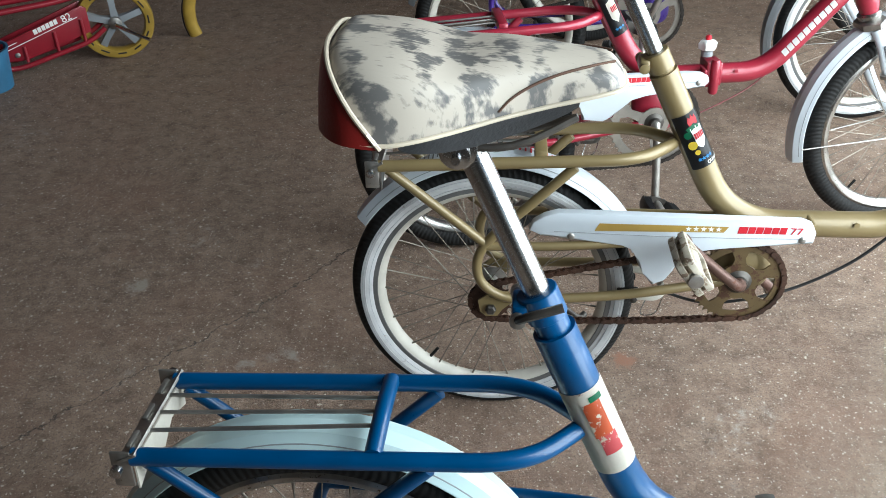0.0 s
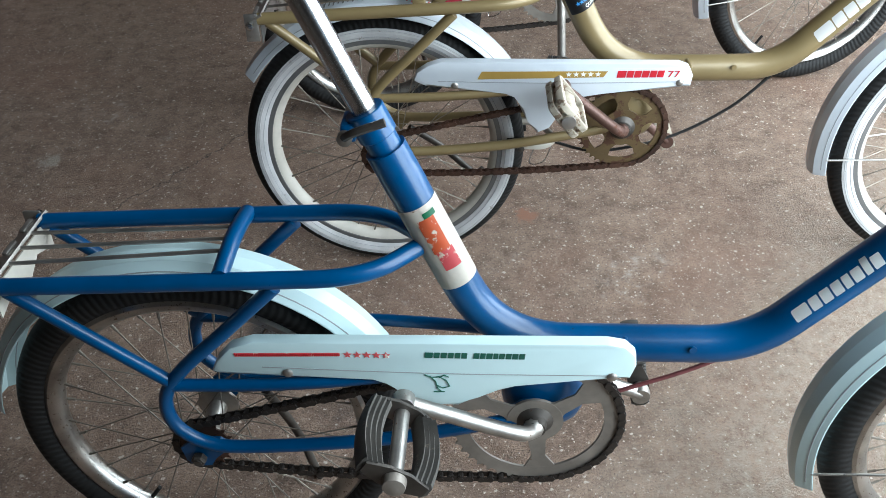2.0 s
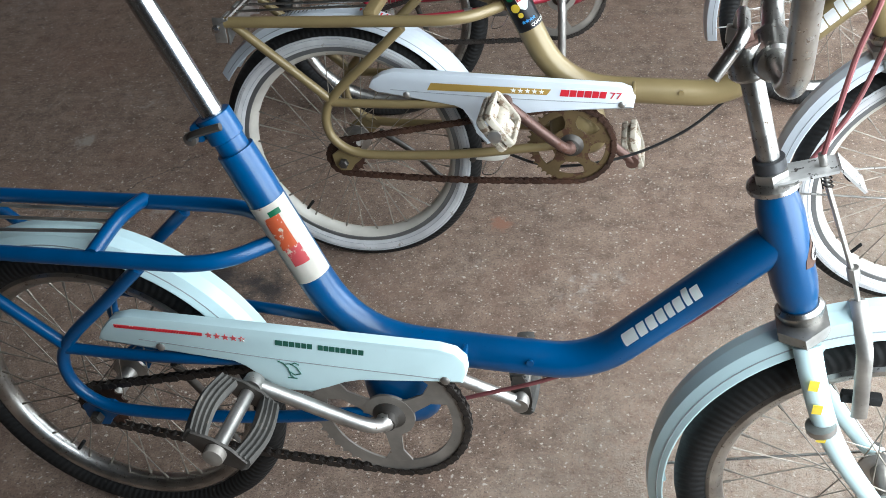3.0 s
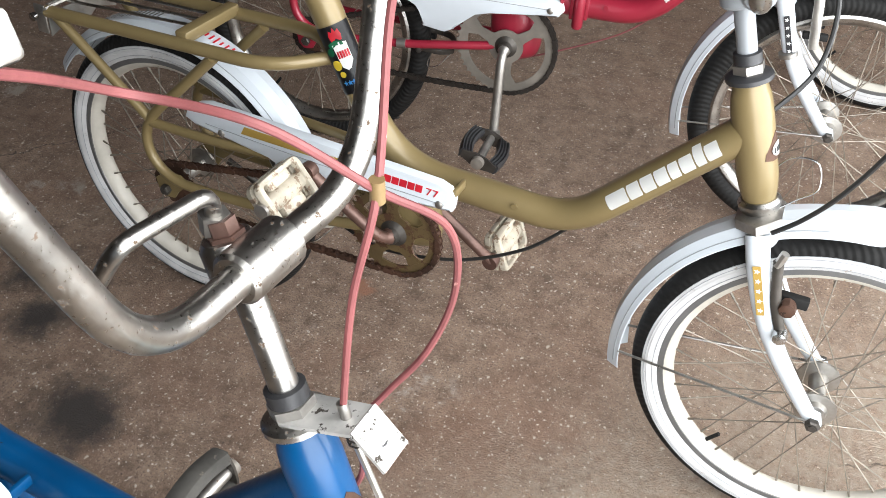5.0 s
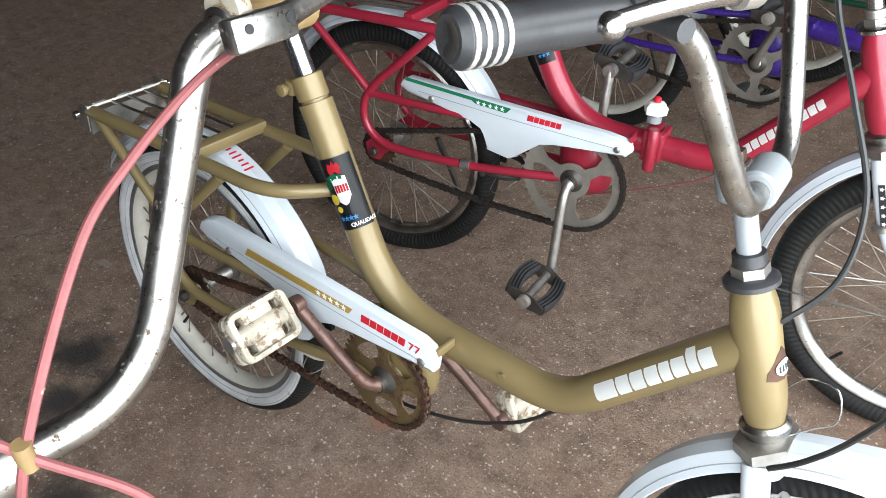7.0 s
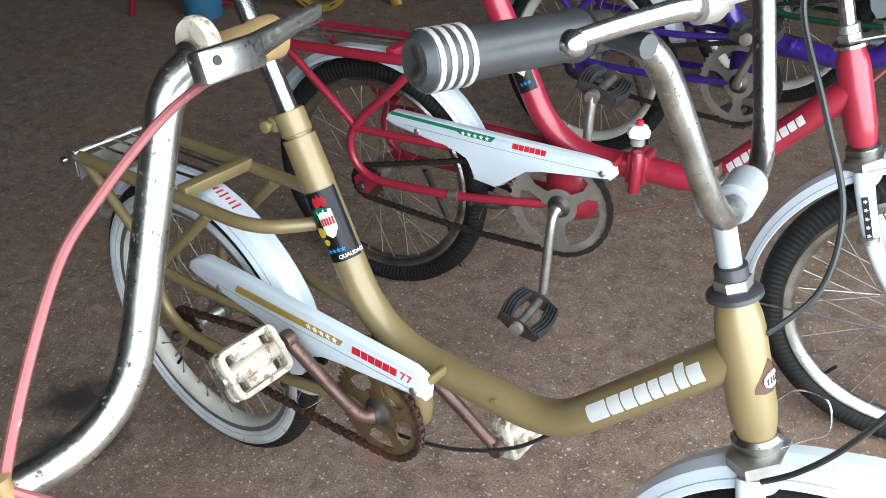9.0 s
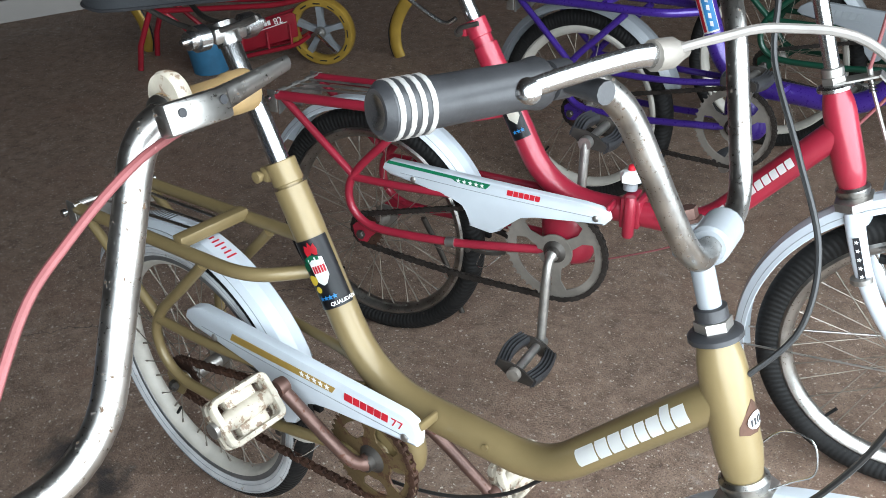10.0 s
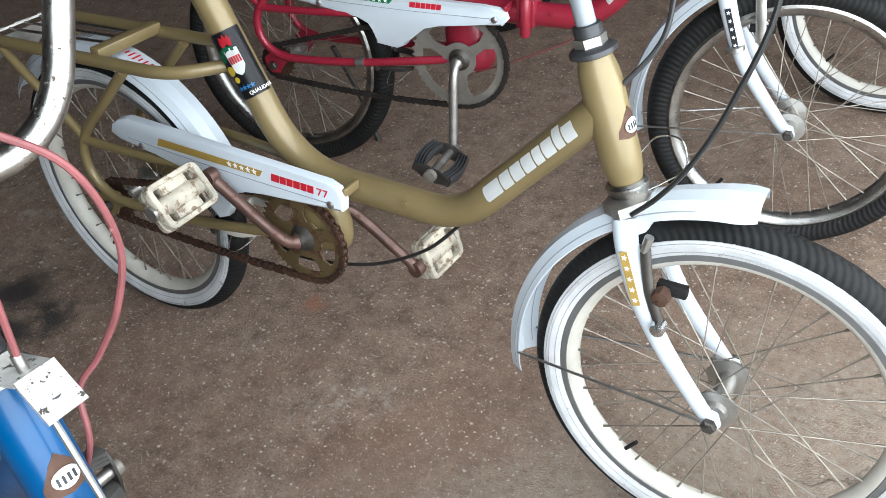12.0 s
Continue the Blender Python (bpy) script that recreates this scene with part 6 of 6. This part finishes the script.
part("tail_reflector", box(bmesh.new(), 0.02, 0, 0.285, 0.045, 0.034, 0.028, bev=0.004), M["cream"], blue, "cream plastic block on the mudguard", Matrix.Translation(FRONT) @ Matrix.Rotation(radians(0), 4, 'Y'))
part("reflector_lens", box(bmesh.new(), 0.045, 0, 0.285, 0.007, 0.030, 0.024, bev=0.003), M["decal_red"], blue, "red reflector lens", Matrix.Translation(FRONT))
for q in (0.0, 0.35, 0.8):
    part("fork_paint_mark", box(bmesh.new(), 0.893 + 0.028 * q, -0.0585, 0.452 - 0.095 * q, 0.010, 0.001, 0.014 - 0.004 * q), M["decal_yellow"], blue, "yellow paint mark")

MB = blue.matrix_basis
lever_l, lever_r = V((0.601, -0.350, 0.972)), MB @ V((0.790, -0.225, 0.995))
hook_w = MB @ (hook + AXIS * 0.012)
KNOT = V((0.672, -0.590, 0.870))
cable("brake_cable", "faded red brake cable of the blue bicycle", "cable_red", [lever_l, V((0.624, -0.419, 0.977)), V((0.638, -0.482, 0.960)), V((0.649, -0.526, 0.937)), KNOT, V((0.660, -0.606, 0.790)), hook_w])
cable("brake_cable", "faded red brake cable looping under the blue frame", "cable_red", [lever_r, lever_r + V((0.02, 0.05, 0.0)), V((0.560, -0.650, 0.938)), V((0.628, -0.630, 0.926)), KNOT, V((0.702, -0.556, 0.826)), V((0.702, -0.541, 0.757)), V((0.686, -0.550, 0.698)), V((0.657, -0.562, 0.647)), V((0.642, -0.580, 0.619)), MB @ V((0.855, 0.030, 0.575)), MB @ V((0.770, 0.034, 0.450)), MB @ V((0.630, 0.0, 0.374)), MB @ V((0.520, 0.0, 0.318)), MB @ V((0.420, 0.01, 0.262))])
part("clamp_handle", tube(bmesh.new(), round_path([(0.764, 0, 0.815), (0.766, -0.004, 0.838), (0.762, -0.078, 0.842), (0.742, -0.084, 0.806)], 0.014, 5), 0.0058, 10), M["chrome"], blue, "bent chromed clamp handle")
part("clamp_handle_nut", tube(bmesh.new(), [(0.764, 0, 0.806), (0.764, 0, 0.820)], 0.0105, 6), M["steel"], blue)
wr = lathe(bmesh.new(), [(0.0120, -0.005), (0.0165, -0.005), (0.0180, -0.002), (0.0180, 0.002), (0.0165, 0.005), (0.0120, 0.005)], 32, Matrix.Translation((0.778, 0.216, 1.012)))
part("bar_ring", wr, M["cream"], blue, "cream plastic ring on the bar")
tie = part("cable_tie", tube(bmesh.new(), [KNOT + V((0, 0, 0.008)), KNOT - V((0, 0, 0.008))], 0.0048, 10), M["grip_tan"], None, "tan tape binding two red cables")
tagged(tie, category="cable tie")

# the gold bicycle's fittings
Sg = Matrix.Translation(HEAD + V((0.013, 0, 0))) @ Matrix.Rotation(radians(3), 4, AXIS) @ Matrix.Translation(-HEAD)
badge_print(gold, 0.073)
tube_writing(gold, "QUALIDADE", 0.0072, "decal_white", 0.1640, 24, axis_pts=SEAT_GOLD)
head_badge(gold, "rust", 0.013)
anchor = side_brake(gold, Sg)
rear_caliper(gold)
kick_stand(gold, 0.04, (0.155, 0.062, 0.152))
for k in range(9):
    q = radians(-(66 + 1.9 * k))
    part("mudguard_transfer", box(bmesh.new(), 0.2752, 0, 0, 0.0006, 0.017 - 0.004 * (k % 3), 0.0028), M["decal_red"], gold, "faded red printed line", Matrix.Translation(REAR) @ Matrix.Rotation(q, 4, 'Y'))
for k in range(16):
    q = radians(-(94 + 1.7 * k))
    part("mudguard_transfer", box(bmesh.new(), 0.2752, 0, 0, 0.0006, 0.026 - 0.006 * (k % 2), 0.0022), M["rim_grey"], gold, "faded grey printed line", Matrix.Translation(REAR) @ Matrix.Rotation(q, 4, 'Y'))
MG = gold.matrix_basis
for d in (0.0,):
    part("stray_wire", tube(bmesh.new(), spline([(0.885, 0.03, 0.53), (0.905, 0.03, 0.56), (0.935, 0.026, 0.565), (0.945, 0.02, 0.535), (0.925, 0.015, 0.515), (0.900, -0.01, 0.50), (0.893, -0.03, 0.478)], 6), 0.0011, 6), M["chrome_clean"], gold, "loose bent wire")
arch = spline([MG @ V(p) for p in ((0.826, -0.190, 0.972), (0.853, -0.150, 0.980), (0.882, -0.110, 0.983), (0.935, -0.070, 0.968), (1.000, -0.052, 0.890), (1.026, -0.050, 0.770), (1.000, -0.052, 0.658), (0.970, -0.052, 0.584), (0.940, -0.052, 0.536), (0.912, -0.050, 0.504))], 8)
split = 4 * len(arch) // 9
front_cable = cable("brake_cable", "black brake cable from the gold handlebar to its front brake", "cable_black", arch[split:], 0.0030)
part("cable_sleeve", tube(bmesh.new(), arch[:split + 2], 0.0033, 8), M["cable_grey"], front_cable, "faded grey cable sleeve")
cable("brake_cable", "black brake cable from the gold handlebar to the head tube", "cable_black", [MG @ V(p) for p in ((0.760, 0.190, 0.975), (0.790, 0.150, 0.945), (0.807, 0.120, 0.890), (0.855, 0.080, 0.823), (0.897, 0.050, 0.751), (0.901, 0.030, 0.678), (0.871, 0.002, 0.629))], 0.0030)
cable("brake_cable", "black brake cable running under the gold frame", "cable_black", [MG @ V((0.300, -0.010, 0.258)), MG @ V((0.38, -0.012, 0.240)), MG @ V((0.50, -0.004, 0.262)), MG @ V((0.60, 0.0, 0.318)), MG @ V((0.662, 0.0, 0.383))], 0.0027)

# the red bicycle's fittings
Sr = Matrix.Translation(HEAD) @ Matrix.Rotation(radians(3), 4, AXIS) @ Matrix.Translation(-HEAD)
hk = brake_bracket(red, Sr)
rod_caliper(red, Sr)
MR = red.matrix_basis
cable("brake_cable", "faded red brake cable of the red bicycle", "cable_red", [MR @ (hk + AXIS * 0.012), MR @ (hk + V((0.004, 0, 0.10))), MR @ (hk + V((0.0, 0.02, 0.24)))])
cable("brake_cable", "faded red brake cable behind the red head tube", "cable_red", [MR @ V((0.86, 0.03, 0.60)), MR @ V((0.905, 0.04, 0.67)), MR @ V((0.97, 0.06, 0.80)), MR @ V((0.97, 0.09, 0.93))])
cable("brake_cable", "thin red brake cable under the red frame", "cable_red", [MR @ V((0.43, 0, 0.262)), MR @ V((0.52, 0, 0.300)), MR @ V((0.62, 0, 0.350)), MR @ V((0.68, 0, 0.400))], 0.0018)
hinge = part("hinge_barrel", tube(bmesh.new(), [(0.540, -0.026, 0.358), (0.540, -0.026, 0.362), (0.540, -0.026, 0.430), (0.540, -0.026, 0.434)], [0.0085, 0.0105, 0.0105, 0.0085], 14), M["red"], red, "red painted hinge barrel")
part("hinge_plate", box(bmesh.new(), 0.533, 0.0, 0.400, 0.022, 0.052, 0.056, bev=0.003), M["red"], red)
part("hinge_flange", box(bmesh.new(), 0.552, 0.0, 0.400, 0.010, 0.050, 0.052, bev=0.003), M["red"], red)
kb = V((0.528, 0.004, 0.434))
part("hinge_spacer", tube(bmesh.new(), [kb, kb + V((0, 0, 0.012))], 0.0125, 16), M["silver"], red)
kn = bmesh.new()
n = 24
rings = []
for h, rr, wv in ((0.012, 0.011, 0), (0.016, 0.018, 0.10), (0.028, 0.019, 0.12), (0.034, 0.014, 0.08), (0.036, 0.006, 0)):
    rings.append([kn.verts.new(kb + V((rr * (1 + wv * math.cos(6 * 2 * math.pi * j / n)) * math.cos(2 * math.pi * j / n), rr * (1 + wv * math.cos(6 * 2 * math.pi * j / n)) * math.sin(2 * math.pi * j / n), h))) for j in range(n)])
for p, q in zip(rings, rings[1:]):
    for j in range(n):
        kn.faces.new((p[j], p[(j + 1) % n], q[(j + 1) % n], q[j]))
kn.faces.new(rings[0])
kn.faces.new(rings[-1])
knob = part("hinge_knob", kn, M["whiteknob"], red, "white lobed plastic hinge knob")
part("knob_tip", tube(bmesh.new(), [kb + V((0, 0, 0.034)), kb + V((0, 0, 0.043)), kb + V((0, 0, 0.045))], [0.0065, 0.0065, 0.004], 12), M["decal_red"], knob, "red threaded tip")
tube_word(red, [0.0125] * 10, "decal_white", 0.692, 0.4331, 0.838, 0.596, 0.0145, 0.0022)
wrap_label(red, 0.085, 0.175, "decal_hole_black", -35, 60, name="badge_label", label="scuffed black label with pale badge", axis_pts=SEAT_RED)
wrap_shape(red, [(0.100, -6), (0.095, 20), (0.100, 46), (0.135, 46), (0.148, 20), (0.135, -6)], "label_paper", label="pale shield shape")
for k in range(4):
    wrap_shape(red, [(0.110, 8 + 9 * k), (0.110, 14 + 9 * k), (0.122, 14 + 9 * k), (0.122, 8 + 9 * k)], "decal_red", 0.0240, label="red block of a wordmark")
for k in range(3):
    wrap_shape(red, [(0.160 - (0.0045 if i % 2 == 0 else 0.002) * math.cos(math.pi * i / 5), -4 + 18 * k + (0.0045 if i % 2 == 0 else 0.002) * 2430 * math.sin(math.pi * i / 5)) for i in range(10)], "decal_blue", 0.0240, label="small blue star")
rear_caliper(red, "dark_steel")
kick_stand(red, 0.08, (0.14, 0.110, 0.005))
part("stay_clip", tube(bmesh.new(), [(0.196, -0.056, 0.277), (0.214, -0.055, 0.279)], 0.0105, 12), M["steel"], red, "steel clip on the chain stay")
part("quick_lever", tube(bmesh.new(), spline([(0.205, -0.030, 0.700), (0.185, -0.034, 0.690), (0.150, -0.036, 0.705), (0.115, -0.036, 0.725)], 5), 0.0042, 8), M["chrome_clean"], red, "chromed seat clamp lever")

# the purple bicycle's label and stand
for s0, s1, a0, a1, mat, lb in ((0.060, 0.170, -40, 62, "decal_white", "white edge of the label"), (0.060, 0.166, -32, -10, "decal_red", "red stripe of the label"), (0.060, 0.166, 0, 58, "decal_blue", "blue field of the label")):
    wrap_label(purple, s0, s1, mat, a0, a1, 0.0229 + 0.0003 * (mat != "decal_white"), "frame_label", lb)
for k in range(5):
    wrap_shape(purple, [(0.072 + 0.018 * k, 20), (0.074 + 0.018 * k, 36), (0.086 + 0.018 * k, 34), (0.083 + 0.018 * k, 18)], "decal_white", 0.0240, label="white block of a wordmark")
kick_stand(purple, 0.10, (0.16, 0.11, 0.005))

# the green bicycle at the back
green = bike_at("bicycle", "dark green bicycle with pale grey chain guard at the back", 0.345, 1.745, -4.0, 5)
o = dict(tube_label="dark green painted tube", bolt_mat="chrome", end_mat="steel", end_label="dull slotted steel end plate", skirt_mat="steel", wire_mat="steel",
         ring_mat="ring_steel", ring_label="dull steel chainring", crank_mat="steel", crank_label="dull steel crank", crank=0.165, crank_angle=200, pedal="rubber", pedal_mat="grip",
         pedal_spin=(0, 0), chain_mat="chain", chain_label="dark oily chain", sag=0.008, arms=3, guard_mat="silver", guard_label="pale grey painted chain guard",
         steer=0, fork_mat="silver", fork_label="silver painted fork leg", front_wheel=dict(BLACK_WHEEL), ff=(64, 194), fender_mat="silver", fender_label="silver painted mudguard",
         cup_mat="chrome", cup_label="chromed headset nut", stem=0.2, stem_mat="chrome", stem_label="chromed stem")
skeleton_tubes(green, M["green"], o)
wheel(green, "rear_wheel", REAR, Matrix(), dict(BLACK_WHEEL, rim="rim_white", rim_label="pale flaking painted rim"))
mudguard(green, "rear_mudguard", REAR, Matrix(), 22, 150, M["silver"], o["fender_label"])
drive(green, o)
gg = chain_guard(green, o)
part("wordmark", letter_blocks(bmesh.new(), [0.016, 0.014, 0.014, 0.014, 0.014, 0.014], 0.12, 0.404, 0.018, 0.004, GY - 0.0006), M["decal_grey"], gg, "grey outlined block wordmark")
fork_and_front(green, M["green"], o)

# ---- toys and bucket by the back wall ----
trike = thing("pedal_toy", "crimson metal pedal toy with gold moulded wheel", "toy vehicle", pose(-1.245, 1.64, 0, 0, 0, 28))
# x ahead along its side panel, wheel at the front
TW = V((0, 0, 0.125))
tw = new("toy_wheel")
tw.empty_display_size = 0.03
tw.parent = trike
tw.matrix_basis = Matrix.Translation(TW) @ Matrix.Rotation(radians(-8), 4, 'Z')
part("wheel_ring", lathe(bmesh.new(), [(0.122, -0.020), (0.125, -0.014), (0.125, 0.014), (0.122, 0.020), (0.112, 0.022), (0.098, 0.020), (0.094, 0.012), (0.094, -0.012), (0.098, -0.020), (0.112, -0.022)], 48, closed=True), M["toy_gold"], tw, "gold moulded wheel ring")
# slots are not cut: black blocks paint their shade on the ring
for k in range(12):
    a = 2 * math.pi * k / 12
    part("ring_slot_black", box(bmesh.new(), 0, 0, 0.107, 0.030, 0.0445, 0.006, bev=0.002), M["decal_hole_black"], tw, "black block painted for the shade in a ring slot", Matrix.Rotation(a, 4, 'Y'))
for k in range(5):
    a = 2 * math.pi * k / 5
    part("wheel_spoke", plate(bmesh.new(), [(-0.014, 0.012), (0.014, 0.012), (0.008, 0.050), (0.013, 0.097), (-0.013, 0.097), (-0.008, 0.050)], -0.012, 0.012, Matrix.Rotation(a, 4, 'Y'), 0.002), M["silver"], tw, "grey star spoke")
part("wheel_hub", lathe(bmesh.new(), [(0.010, -0.030), (0.020, -0.026), (0.022, 0.0), (0.020, 0.026), (0.010, 0.030)], 20), M["steel"], tw)
part("crank_rod", tube(bmesh.new(), [V((0, -0.03, 0)), V((0.004, -0.045, 0)), V((0.060, -0.095, -0.020)), V((0.098, -0.125, -0.032))], [0.006, 0.007, 0.006, 0.006], 10), M["chrome_clean"], tw, "bright steel crank rod")
side = plate(bmesh.new(), [(-0.385, 0.065), (-0.410, 0.110), (-0.10, 0.205), (-0.085, 0.195), (-0.085, 0.115), (-0.30, 0.058)], -0.030, -0.022, None, 0.002)
sp = part("side_panel", side, M["crimson"], trike, "crimson pressed side panel")
part("panel_back", plate(bmesh.new(), [(-0.385, 0.065), (-0.410, 0.110), (-0.10, 0.205), (-0.085, 0.195), (-0.085, 0.115), (-0.30, 0.058)], 0.022, 0.030, None, 0.002), M["crimson"], trike)
slope = Matrix.Translation((-0.385, -0.0308, 0.086)) @ Matrix.Rotation(-radians(17), 4, 'Y')
for k, (x0, x1) in enumerate(((0.0, 0.075), (0.005, 0.28))):
    part("panel_stripe", plate(bmesh.new(), [(x0, 0.014 - 0.012 * k), (x1, 0.014 - 0.012 * k), (x1, 0.0165 - 0.012 * k), (x0, 0.0165 - 0.012 * k)], -0.0006, 0, slope), M["decal_white"], sp, "white stripe")
part("wordmark", letter_blocks(bmesh.new(), [0.0125, 0.0115, 0.0115, 0.0115, 0.0115, 0.0115], 0.135, 0.012, 0.016, 0.0025, -0.0006, slope), M["decal_white"], sp, "white block wordmark")
writing("number", "82", 0.034, M["decal_white"], sp, slope @ pose(0.232, -0.0008, 0.006, 90, 0, 0))
part("panel_bolt", lathe(bmesh.new(), [(0.003, -0.006), (0.008, -0.004), (0.009, 0)], 12, Matrix.Translation((-0.325, -0.030, 0.080))), M["steel"], sp)
for s in (-1, 1):
    part("lower_rail", tube(bmesh.new(), round_path([(-0.56, s * 0.05, 0.21), (-0.40, s * 0.045, 0.055), (-0.335, s * 0.04, 0.035), (-0.09, s * 0.035, 0.085), (-0.04, s * 0.032, 0.12)], 0.05, 6), 0.0085, 10), M["crimson"], trike, "bent crimson tube rail")
    part("upper_rail", tube(bmesh.new(), round_path([(-0.62, s * 0.06, 0.225), (-0.15, s * 0.04, 0.235), (-0.02, s * 0.035, 0.26), (0.10, s * 0.03, 0.30), (0.30, s * 0.02, 0.36)], 0.05, 6), 0.0100, 10), M["crimson"], trike, "bent crimson tube rail")
for x in (-0.30, -0.20, -0.11):
    part("rail_strut", tube(bmesh.new(), [(x, -0.036, 0.050 + (x + 0.32) * 0.18), (x, -0.032, 0.10 + (x + 0.32) * 0.3)], 0.0055, 8), M["crimson"], trike)
for s in (-1, 1):
    part("rear_foot", tube(bmesh.new(), [(-0.56, s * 0.05, 0.21), (-0.62, s * 0.06, 0.225), (-0.68, s * 0.075, 0.10), (-0.70, s * 0.08, 0.008)], 0.011, 10), M["crimson"], trike, "crimson tube leg")

for k, (x, y, rz) in enumerate(((-1.035, 1.82, 20), (-1.99, 1.405, 200))):
    leg = bmesh.new()
    prof = [V((0.0, 0, 0.0)), V((-0.012, 0, 0.05)), V((-0.006, 0, 0.12)), V((0.035, 0, 0.20)), V((0.10, 0, 0.262)), V((0.19, 0, 0.30))]
    tube(leg, spline(prof, 6), 0.0225, 12, 0.55)
    lg = part("curved_leg", leg, M["toy_gold"], None, "curved gold plastic leg standing on the floor", pose(x, y, 0.002, 0, 0, rz))
    tagged(lg, category="toy part", group="gold legs")
    # black strip laid on the leg, painting the shade of its open channel
    part("leg_groove_black", tube(bmesh.new(), [p + V((-0.0235, 0, 0)) for p in spline(prof, 6)], 0.0035, 6), M["decal_hole_black"], lg, "black strip painted for the shade in a leg groove")

bucket = thing("bucket", "blue plastic bucket on the floor under the toy", "bucket", pose(-1.592, 1.385, 0))
part("bucket_wall", lathe(bmesh.new(), [(0.066, 0.002), (0.078, 0.125), (0.082, 0.127), (0.082, 0.132), (0.075, 0.132), (0.062, 0.008)], 36, Matrix.Rotation(radians(90), 4, 'X')), M["bucket_blue"], bucket, "translucent blue plastic wall")
